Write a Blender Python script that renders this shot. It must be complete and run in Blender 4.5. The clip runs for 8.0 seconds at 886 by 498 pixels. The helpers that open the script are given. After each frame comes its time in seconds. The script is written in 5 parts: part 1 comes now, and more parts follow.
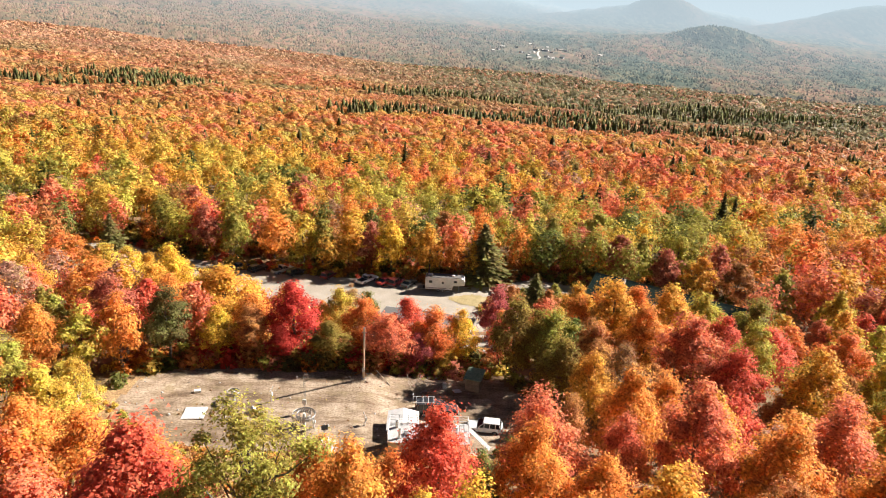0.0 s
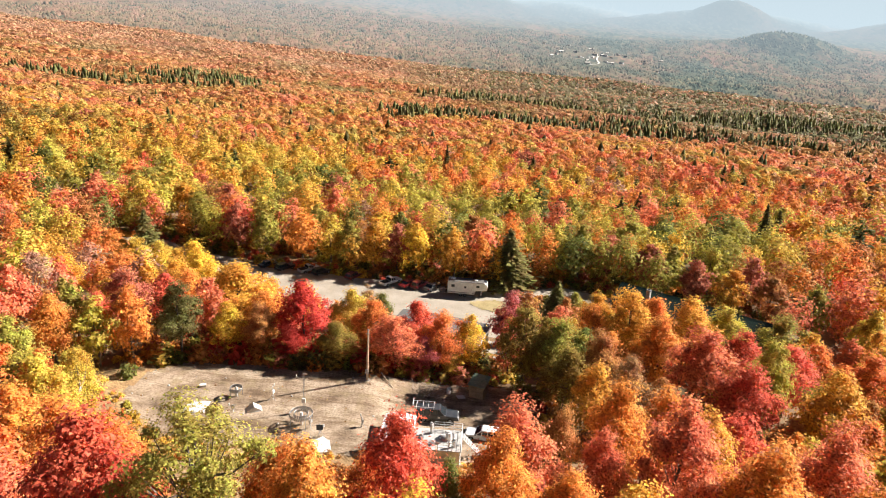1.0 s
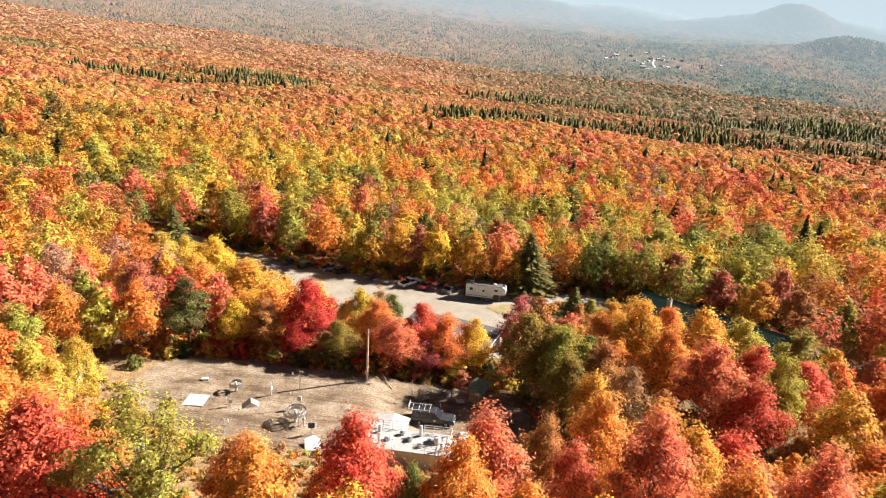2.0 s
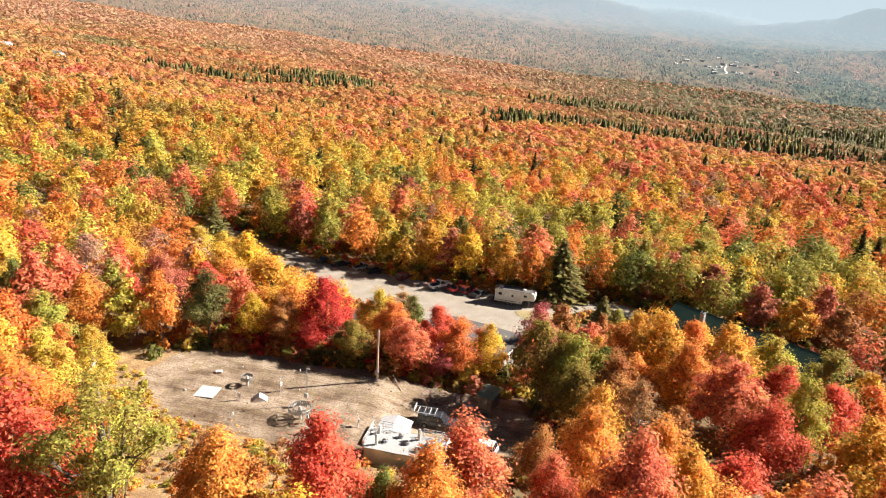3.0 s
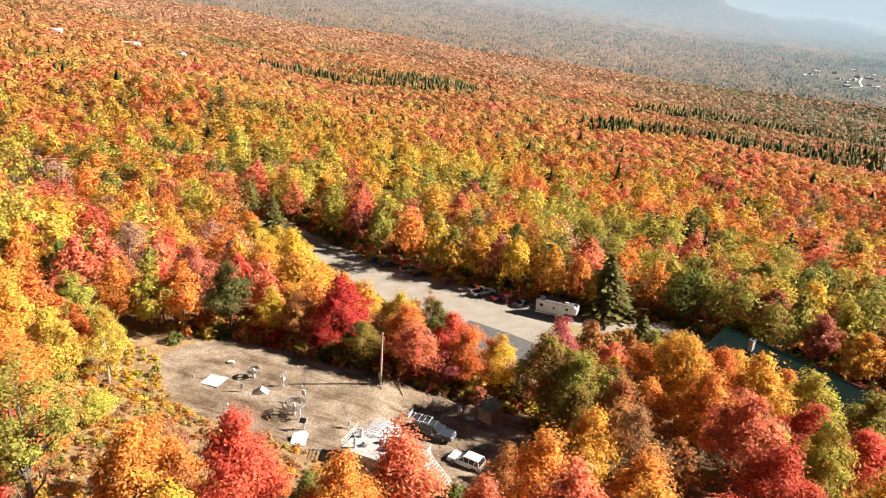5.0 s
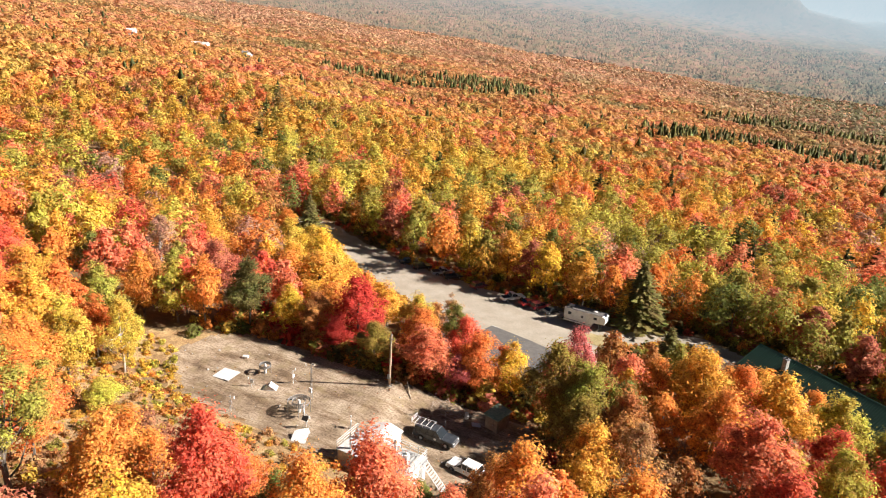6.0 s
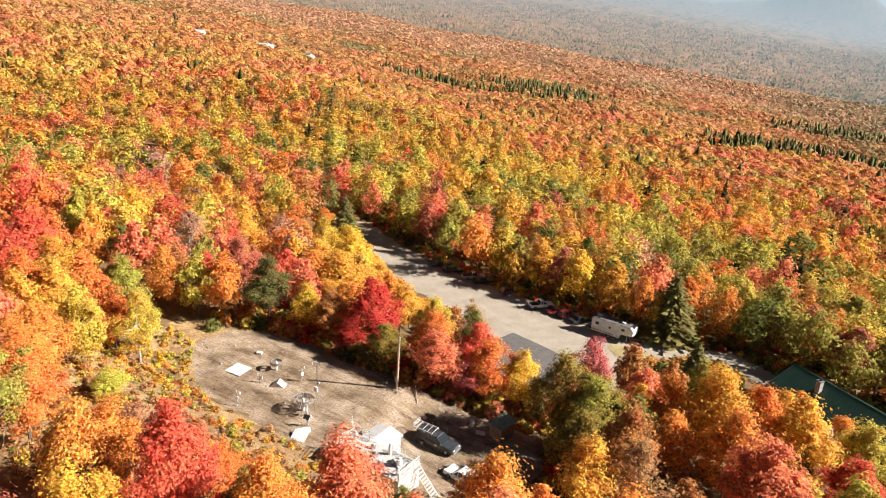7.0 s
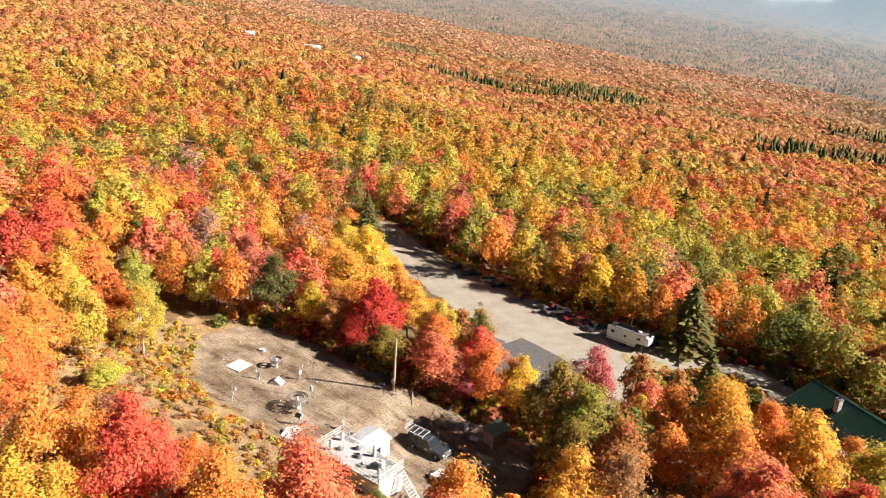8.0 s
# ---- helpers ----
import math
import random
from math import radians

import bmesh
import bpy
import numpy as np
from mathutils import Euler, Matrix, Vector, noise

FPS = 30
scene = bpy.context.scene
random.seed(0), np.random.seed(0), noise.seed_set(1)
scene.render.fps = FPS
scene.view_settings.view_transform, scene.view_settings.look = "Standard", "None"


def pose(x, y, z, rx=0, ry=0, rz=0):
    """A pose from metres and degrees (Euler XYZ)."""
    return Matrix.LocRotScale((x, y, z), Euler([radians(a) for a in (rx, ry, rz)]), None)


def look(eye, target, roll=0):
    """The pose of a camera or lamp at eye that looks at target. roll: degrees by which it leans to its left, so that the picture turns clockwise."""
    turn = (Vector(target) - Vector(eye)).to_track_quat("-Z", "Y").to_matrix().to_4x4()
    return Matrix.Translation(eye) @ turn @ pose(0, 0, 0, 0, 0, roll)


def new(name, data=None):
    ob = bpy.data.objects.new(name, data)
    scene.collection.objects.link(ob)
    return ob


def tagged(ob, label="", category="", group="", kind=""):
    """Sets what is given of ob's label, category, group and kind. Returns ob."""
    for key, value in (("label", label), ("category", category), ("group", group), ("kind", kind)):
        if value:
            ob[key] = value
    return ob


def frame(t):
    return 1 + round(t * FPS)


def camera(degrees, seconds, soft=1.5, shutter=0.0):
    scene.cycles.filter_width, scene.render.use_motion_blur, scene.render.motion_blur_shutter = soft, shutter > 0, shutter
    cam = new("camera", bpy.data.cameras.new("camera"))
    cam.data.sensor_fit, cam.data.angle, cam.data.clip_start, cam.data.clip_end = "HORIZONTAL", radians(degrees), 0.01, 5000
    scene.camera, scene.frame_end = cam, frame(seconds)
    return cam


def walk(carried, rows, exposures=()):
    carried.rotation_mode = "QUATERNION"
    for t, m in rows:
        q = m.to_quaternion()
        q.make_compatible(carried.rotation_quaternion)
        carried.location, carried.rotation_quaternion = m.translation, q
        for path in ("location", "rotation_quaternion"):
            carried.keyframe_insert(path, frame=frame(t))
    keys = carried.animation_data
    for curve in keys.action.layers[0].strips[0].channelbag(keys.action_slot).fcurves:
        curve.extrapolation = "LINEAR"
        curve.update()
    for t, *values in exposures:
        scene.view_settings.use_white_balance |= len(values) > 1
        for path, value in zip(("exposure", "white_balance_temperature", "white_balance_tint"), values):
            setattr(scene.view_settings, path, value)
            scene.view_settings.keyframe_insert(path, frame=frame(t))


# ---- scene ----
cam = camera(63.6, 8.0, soft=1.0)
METRES, EYE, TILT, LEAN, TURN = 53.0, 52.5, -20.0, -2.2, 0.0
EXPOSURE = ((0.0, 1.56), (4.0, 1.50), (8.0, 1.36))
ROWS = [
    (0.0, 0.0, 0.0, 0.0, 0.0, 0.0, -0.0),
    (0.5, 0.062, 0.0093, 0.0008, 2.21, 0.17, -0.88),
    (1.0, 0.1232, 0.0201, 0.0025, 4.31, 0.23, -1.74),
    (1.5, 0.1843, 0.0325, 0.0048, 6.2, 0.25, -2.49),
    (3.0, 0.3634, 0.0854, 0.0182, 13.18, 0.08, -5.3),
    (3.5, 0.421, 0.1101, 0.0247, 15.7, -0.04, -6.31),
    (4.0, 0.4778, 0.1362, 0.0314, 17.67, -0.12, -7.05),
    (4.5, 0.533, 0.1642, 0.0393, 19.5, -0.29, -7.72),
    (6.0, 0.6903, 0.2627, 0.069, 26.56, -1.09, -10.38),
    (6.5, 0.7394, 0.2995, 0.0806, 29.08, -1.45, -11.32),
    (7.0, 0.7882, 0.3384, 0.0939, 31.49, -1.77, -12.17),
    (7.5, 0.8338, 0.3779, 0.1064, 33.32, -2.06, -12.76),
    (8.0, 0.877, 0.4191, 0.1196, 35.39, -2.45, -13.46),
]
walk(cam, [(t, pose(0, 0, EYE, TILT, LEAN, TURN) @ pose(METRES * x, METRES * y, METRES * z, 90 + pitch, roll, yaw)) for t, x, y, z, yaw, pitch, roll in ROWS], EXPOSURE)

# ---- world, sun, exposure ----
SUN_FROM = Vector((0.86, 0.46, 0.62)).normalized()
world = bpy.data.worlds.new("sky")
scene.world = world
world.use_nodes = True
wn = world.node_tree
sky = wn.nodes.new("ShaderNodeTexSky")
sky.sky_type = "NISHITA"
sky.sun_disc = False
sky.sun_elevation = math.asin(SUN_FROM.z)
sky.sun_rotation = math.atan2(SUN_FROM.x, SUN_FROM.y)
sky.altitude = 600
sky.air_density = 0.6
sky.dust_density = 0.0
sky.ozone_density = 1.0
wn.links.new(sky.outputs[0], wn.nodes["Background"].inputs[0])
wn.nodes["Background"].inputs[1].default_value = 0.0165
sun = new("sun", bpy.data.lights.new("sun", "SUN"))
sun.data.energy = 5.0
sun.data.angle = radians(0.55)
sun.data.color = (1.0, 0.91, 0.83)
sun.matrix_world = look(SUN_FROM * 200, (0, 0, 0))


# ---- materials ----
def material(name, rough=0.7, metal=0.0):
    m = bpy.data.materials.new(name)
    m.use_nodes = True
    b = m.node_tree.nodes["Principled BSDF"]
    b.inputs["Roughness"].default_value = rough
    b.inputs["Metallic"].default_value = metal
    return m, m.node_tree, b


def node(nt, kind, values=None, **settings):
    n = nt.nodes.new(kind)
    for key, value in settings.items():
        setattr(n, key, value)
    for key, value in (values or {}).items():
        n.inputs[key].default_value = value
    return n


def ramp(nt, source, stops, interpolation="LINEAR"):
    r = nt.nodes.new("ShaderNodeValToRGB")
    r.color_ramp.interpolation = interpolation
    while len(r.color_ramp.elements) < len(stops):
        r.color_ramp.elements.new(0.5)
    for e, (at, c) in zip(r.color_ramp.elements, stops):
        e.position, e.color = at, (*c, 1)
    nt.links.new(source, r.inputs[0])
    return r.outputs[0]


def mixed(nt, factor, a, b, blend="MIX"):
    m = nt.nodes.new("ShaderNodeMix")
    m.data_type, m.blend_type = "RGBA", blend
    for socket, value in ((m.inputs[0], factor), (m.inputs[6], a), (m.inputs[7], b)):
        if isinstance(value, bpy.types.NodeSocket):
            nt.links.new(value, socket)
        else:
            socket.default_value = value if isinstance(value, float) else (*value, 1)
    return m.outputs[2]


def place(nt):
    return nt.nodes.new("ShaderNodeNewGeometry").outputs["Position"]


def noise_of(nt, scale, detail=4.0, rough=0.6, vector=None):
    n = node(nt, "ShaderNodeTexNoise", {"Scale": scale, "Detail": detail, "Roughness": rough})
    nt.links.new(vector if vector else place(nt), n.inputs["Vector"])
    return n.outputs["Fac"]


def bump(nt, b, height, strength, distance):
    n = node(nt, "ShaderNodeBump", {"Strength": strength, "Distance": distance})
    nt.links.new(height, n.inputs["Height"])
    nt.links.new(n.outputs[0], b.inputs["Normal"])


def surface(name, low, high, scale, rough=0.7, metal=0.0, relief=0.0, fine=8.0):
    """A painted, mineral or wooden surface: two colours in patches, grain at a finer scale, slight relief."""
    m, nt, b = material(name, rough, metal)
    patches = noise_of(nt, scale)
    grain = noise_of(nt, scale * fine, 3.0)
    base = ramp(nt, patches, ((0.3, low), (0.7, high)))
    speck = ramp(nt, grain, ((0.3, (0.75, 0.75, 0.75)), (0.7, (1.0, 1.0, 1.0))))
    nt.links.new(mixed(nt, 1.0, base, speck, "MULTIPLY"), b.inputs["Base Color"])
    if relief:
        bump(nt, b, grain, 0.6, relief)
    return m


def leaf_material(name, colour_of, vary=1.0, hue=1.0, grain=0.0):
    """Leaves: each its own shade, part of the light passing through."""
    m, nt, b = material(name, 0.55)
    base = colour_of(nt)
    island = nt.nodes.new("ShaderNodeNewGeometry").outputs["Random Per Island"]
    shade = ramp(nt, island, ((0.0, (0.50, 0.44, 0.46)), (0.35, (0.90, 0.86, 0.87)), (0.7, (1.10, 1.14, 1.05)), (1.0, (1.28, 1.5, 1.2))))
    colour = mixed(nt, vary, base, shade, "MULTIPLY")
    broad = ramp(nt, noise_of(nt, 0.35, 2.0), ((0.32, (0.92, 0.66, 0.78)), (0.68, (1.04, 1.24, 1.12))))
    colour = mixed(nt, hue, colour, broad, "MULTIPLY")
    if grain:
        # fine dark specks painted in as shaded gaps between leaves
        fine = noise_of(nt, grain, 3.0, 0.7)
        colour = mixed(nt, 1.0, colour, ramp(nt, fine, ((0.36, (0.5, 0.46, 0.48)), (0.5, (0.98, 0.97, 0.97)), (0.64, (1.2, 1.25, 1.15)))), "MULTIPLY")
    nt.links.new(colour, b.inputs["Base Color"])
    b.inputs["Specular IOR Level"].default_value = 0.06
    glow = node(nt, "ShaderNodeBsdfTranslucent")
    nt.links.new(colour, glow.inputs[0])
    mix = node(nt, "ShaderNodeMixShader", {0: 0.40})
    nt.links.new(b.outputs[0], mix.inputs[1])
    nt.links.new(glow.outputs[0], mix.inputs[2])
    nt.links.new(mix.outputs[0], nt.nodes["Material Output"].inputs[0])
    return m


leaf_near = leaf_material("autumn_leaves", lambda nt: nt.nodes.new("ShaderNodeObjectInfo").outputs["Color"], 1.0, 0.6)
leaf_far = leaf_material("autumn_canopy", lambda nt: node(nt, "ShaderNodeAttribute", attribute_name="leaf_colour").outputs["Color"], 0.75, 0.4, 1.2)
leaf_distant = leaf_material("distant_foliage", lambda nt: node(nt, "ShaderNodeAttribute", attribute_name="leaf_colour").outputs["Color"], 0.45, 0.4, 0.5)
bark = surface("grey_bark", (0.10, 0.08, 0.06), (0.24, 0.20, 0.16), 1.5, 0.9, relief=0.03)
birch = surface("pale_bark", (0.35, 0.32, 0.28), (0.62, 0.58, 0.52), 2.0, 0.85, relief=0.02)
white_paint = surface("white_paint", (0.60, 0.60, 0.59), (0.75, 0.75, 0.74), 1.2, 0.5)
dull_white = surface("weathered_white_sheet", (0.60, 0.60, 0.58), (0.78, 0.78, 0.76), 2.0, 0.6)
white_deck = surface("pale_deck_boards", (0.42, 0.42, 0.405), (0.58, 0.575, 0.555), 2.2, 0.7, relief=0.01)
galvanised = surface("galvanised_steel", (0.30, 0.31, 0.32), (0.48, 0.49, 0.50), 4.0, 0.45, 0.6)
dark_rubber = surface("dark_rubber", (0.012, 0.012, 0.012), (0.03, 0.03, 0.03), 6.0, 0.8)
tar_roof = surface("grey_shingle_roof", (0.105, 0.098, 0.092), (0.15, 0.14, 0.132), 1.1, 0.85, relief=0.02)
cream_wall = surface("cream_render", (0.55, 0.53, 0.48), (0.72, 0.70, 0.64), 1.0, 0.8)
green_metal = surface("green_metal_roof", (0.011, 0.036, 0.025), (0.017, 0.052, 0.036), 0.8, 0.45)
brown_wall = surface("brown_log_wall", (0.07, 0.04, 0.025), (0.14, 0.085, 0.05), 1.5, 0.8, relief=0.02)
shed_green = surface("mossy_green_sheet", (0.10, 0.20, 0.14), (0.26, 0.32, 0.23), 2.5, 0.75)
shed_wall = surface("weathered_boards", (0.20, 0.15, 0.11), (0.36, 0.29, 0.21), 2.0, 0.85, relief=0.01)
pole_wood = surface("pale_pole_wood", (0.40, 0.30, 0.21), (0.62, 0.50, 0.38), 2.0, 0.85, relief=0.01)
stone_grey = surface("grey_masonry", (0.30, 0.29, 0.27), (0.52, 0.50, 0.47), 3.0, 0.9, relief=0.02)
dead_wood = surface("dead_branches", (0.22, 0.17, 0.14), (0.55, 0.48, 0.42), 3.0, 0.9)
trim_grey = surface("grey_plastic_trim", (0.10, 0.10, 0.11), (0.20, 0.20, 0.21), 3.0, 0.6)
window_glass, nt, b = material("dark_window_glass", 0.08)
b.inputs["Base Color"].default_value = (0.02, 0.025, 0.03, 1)
lamp_glass, nt, b = material("lamp_glass", 0.15)
b.inputs["Base Color"].default_value = (0.75, 0.76, 0.74, 1)
tail_glass, nt, b = material("red_lamp_glass", 0.2)
b.inputs["Base Color"].default_value = (0.35, 0.01, 0.01, 1)


def car_paint(name, colour):
    m, nt, b = material(name, 0.3)
    dust = ramp(nt, noise_of(nt, 1.8), ((0.35, colour), (0.8, tuple(0.8 * c + 0.05 for c in colour))))
    nt.links.new(dust, b.inputs["Base Color"])
    b.inputs["Coat Weight"].default_value = 0.25
    return m


# ---- the land ----
YS = (-400.0, -60.0, 20.0, 45.0, 62.0, 72.0, 93.0, 104.0, 122.0, 150.0, 300.0, 600.0, 1000.0, 1500.0, 2000.0, 2450.0, 3000.0, 5200.0)
ZS = (14.0, 12.0, 11.5, 9.5, 4.0, 0.0, 0.0, -3.0, -9.0, -9.8, -28.0, -62.0, -99.0, -124.0, -131.0, -129.0, -96.0, -30.0)


CX, CY = 15.0, 5.0


def ground(x, y):
    """Height of the land: hill shoulder, levelled clearing, car park, then the long slope into the valley."""
    x, y = np.asarray(x, float), np.asarray(y, float)
    z = np.interp(y, YS, ZS)
    far = np.clip((y - 150) / 150, 0, 1)
    side = np.where(x > 0, -26 * np.tanh(x / 520), -0.05 * x)
    left = 0.055 * np.clip(-x - 300, 0, None)
    west = np.clip((-x - 34) / 14, 0, 1) * np.clip((100 - y) / 30, 0, 1)
    lift = np.clip(-x - 42, 0, 60) * 0.06 * np.clip((140 - y) / 60, 0, 1)
    rough = (np.sin(x / 41 + 1.3) * np.cos(y / 53) * 1.6 + np.sin(x / 97 + y / 71) * 3.5) * far
    east = -np.clip((x - 14) / 26, 0, 1) * 4.0 * np.clip((112 - y) / 22, 0, 1) * np.clip((y - 40) / 30, 0, 1)
    dip = -2.0 * np.clip((x + 9) / 9, 0, 1) * np.clip((y - 73) / 8, 0, 1) * np.clip((116 - y) / 18, 0, 1)
    east = east * 0.75
    return z + dip + side * far + left + west * 2.2 + lift + rough + east


def hills(x, y):
    """The wooded knoll and the mountains that close the valley, with an added rim as bright horizon."""
    out = np.zeros_like(x)
    for cx, cy, wx, wy, h in ((1100, 2950, 215, 200, 74), (1100, 2950, 420, 300, 32), (-450, 4400, 300, 240, 270), (-450, 4420, 640, 300, 120), (1230, 4180, 260, 240, 150), (1250, 4250, 560, 300, 95),
                              (-1320, 4250, 300, 300, 130), (2250, 3800, 480, 330, 150), (350, 4500, 420, 220, 80), (3300, 3300, 700, 400, 200)):
        out = np.maximum(out, h * np.exp(-((x - cx) / wx) ** 2 - ((y - cy) / wy) ** 2))
    # added outer rim hides the sky and glows in its place
    rim = np.clip((np.hypot(x - CX, y - CY) - 4450) / 330, 0, 1)
    out = np.maximum(out, rim * rim * (3 - 2 * rim) * 260)
    return out


CLEARING = ((-37, 76), (-40.5, 81), (-40, 86), (-35.5, 90.5), (-26, 90.5), (-16, 90.6), (-6, 91.5), (3, 93), (10, 93.5), (14, 89), (13.5, 79), (8, 72), (2, 70), (-10.5, 71), (-20, 71.5), (-28, 71.5), (-33, 73.5))
CAR_PARK = ((-92, 168), (-80, 170.5), (-62, 161.5), (-44, 153.5), (-20, 149.5), (9, 146.5), (24, 153), (36, 147), (45, 144), (44, 140.5), (36, 142), (20, 147), (9, 136), (11, 124), (12, 108), (5, 105), (7, 120), (-10, 126), (-33, 134), (-56, 144), (-72, 156))


def inside(poly, x, y):
    x, y = np.asarray(x, float), np.asarray(y, float)
    odd = np.zeros(x.shape, bool)
    for (ax, ay), (bx, by) in zip(poly, poly[1:] + poly[:1]):
        if ay != by:
            odd ^= ((ay > y) != (by > y)) & (x < (bx - ax) * (y - ay) / (by - ay) + ax)
    return odd


def edge_distance(poly, x, y):
    best = np.full(np.shape(x), 1e9)
    for (ax, ay), (bx, by) in zip(poly, poly[1:] + poly[:1]):
        dx, dy = bx - ax, by - ay
        s = np.clip(((x - ax) * dx + (y - ay) * dy) / (dx * dx + dy * dy), 0, 1)
        best = np.minimum(best, np.hypot(x - ax - s * dx, y - ay - s * dy))
    return best


def mesh_of(name, verts, faces, colours=None, corners=3):
    """A mesh from arrays; colours, one a vertex, become the attribute leaf_colour."""
    me = bpy.data.meshes.new(name)
    n, f = len(verts), len(faces)
    me.vertices.add(n)
    me.vertices.foreach_set("co", np.ascontiguousarray(verts, np.float32).ravel())
    me.loops.add(f * corners)
    me.loops.foreach_set("vertex_index", np.ascontiguousarray(faces, np.int32).ravel())
    me.polygons.add(f)
    me.polygons.foreach_set("loop_start", np.arange(0, f * corners, corners, dtype=np.int32))
    me.update(calc_edges=True)
    if colours is not None:
        a = me.attributes.new("leaf_colour", "FLOAT_COLOR", "POINT")
        a.data.foreach_set("color", np.ascontiguousarray(np.c_[colours, np.ones(n)], np.float32).ravel())
    return me


def waves(x, y, scale, seed):
    """A cheap smooth field in -1..1."""
    r = np.random.RandomState(seed)
    out = 0
    for k in range(5):
        a, p = r.rand(2) * 6.283
        w = scale * (0.5 + r.rand())
        out = out + np.sin((x * np.cos(a) + y * np.sin(a)) / w * 6.283 + p)
    return out / 3.2


SPLIT = 1750.0


def sheet(radii, angles, bumps):
    rr, aa = np.meshgrid(radii, angles, indexing="ij")
    x, y = CX + rr * np.sin(aa), CY + rr * np.cos(aa)
    z = ground(x, y) + hills(x, y)
    z -= 0.06 * inside(CAR_PARK, x, y) + 0.25 * inside(CLEARING, x, y)
    rs = np.random.RandomState(4)
    z += bumps * np.clip((rr - 900) / 500, 0, 1) * (rs.rand(*x.shape) * 7 + waves(x, y, 90, 3) * 3)
    n, k = rr.shape
    i = np.arange((n - 1) * k).reshape(n - 1, k)
    j = np.roll(i, -1, 1) if len(angles) and abs(angles[-1] - angles[0]) > 6 else None
    if j is None:
        i = i[:, :-1]
        j = i + 1
    quads = np.stack((i, i + k, j + k, j), -1).reshape(-1, 4)
    return np.stack((x, y, z), -1).reshape(-1, 3), quads


fan = np.radians(np.r_[np.arange(-80, 44, 0.34), np.arange(44, 280, 4.0)])
near_radii = np.r_[0.02, np.geomspace(8, SPLIT, 160)]
verts, quads = sheet(near_radii, fan, 1.0)
land = new("ground", mesh_of("ground", verts, quads, corners=4))
tagged(land, "leaf-littered autumn hillside with a bare dirt clearing", "ground", kind="structure")
verts, quads = sheet(np.r_[SPLIT, np.geomspace(SPLIT + 14, 4780, 100)], fan, 1.0)
distance = new("backdrop", mesh_of("backdrop", verts, quads, corners=4))
tagged(distance, "hazy blue wooded mountains, valley floor and glowing horizon rim far away", "mountains", kind="structure")

# forest floor and clearing
m, nt, b = material("forest_floor", 0.95)
litter = ramp(nt, noise_of(nt, 0.9, 6.0), ((0.3, (0.07, 0.04, 0.02)), (0.5, (0.17, 0.10, 0.045)), (0.7, (0.24, 0.13, 0.05))))
spots = ramp(nt, noise_of(nt, 0.11, 3.0), ((0.35, (0.10, 0.09, 0.03)), (0.6, (0.20, 0.11, 0.05))))
nt.links.new(mixed(nt, 0.5, litter, spots), b.inputs["Base Color"])
bump(nt, b, noise_of(nt, 2.5, 5.0), 0.8, 0.15)
land.data.materials.append(m)
# distant canopy
m, nt, b = material("distant_canopy", 0.95)
crowns = node(nt, "ShaderNodeTexVoronoi", {"Scale": 0.11, "Randomness": 1.0})
nt.links.new(place(nt), crowns.inputs["Vector"])
pick = nt.nodes.new("ShaderNodeSeparateColor")
nt.links.new(crowns.outputs["Color"], pick.inputs[0])
warm = ramp(nt, pick.outputs[0], ((0.0, (0.16, 0.14, 0.07)), (0.3, (0.30, 0.17, 0.085)), (0.6, (0.40, 0.20, 0.11)), (0.85, (0.36, 0.25, 0.11)), (1.0, (0.22, 0.19, 0.085))))
cool = ramp(nt, pick.outputs[1], ((0.0, (0.025, 0.04, 0.03)), (0.5, (0.05, 0.065, 0.04)), (1.0, (0.10, 0.10, 0.055))))
where = ramp(nt, noise_of(nt, 0.0045, 5.0, 0.65), ((0.40, (0, 0, 0)), (0.56, (1, 1, 1))))
nt.links.new(mixed(nt, where, cool, warm), b.inputs["Base Color"])
bump(nt, b, crowns.outputs["Distance"], 0.7, 6.0)
canopy_far = m
land.data.materials.append(m)
me = land.data
centres = np.empty(len(me.polygons) * 3, np.float32)
me.polygons.foreach_get("center", centres)
centres = centres.reshape(-1, 3)
me.polygons.foreach_set("material_index", (np.hypot(centres[:, 0] - CX, centres[:, 1] - CY) > 1150).astype(np.int32))
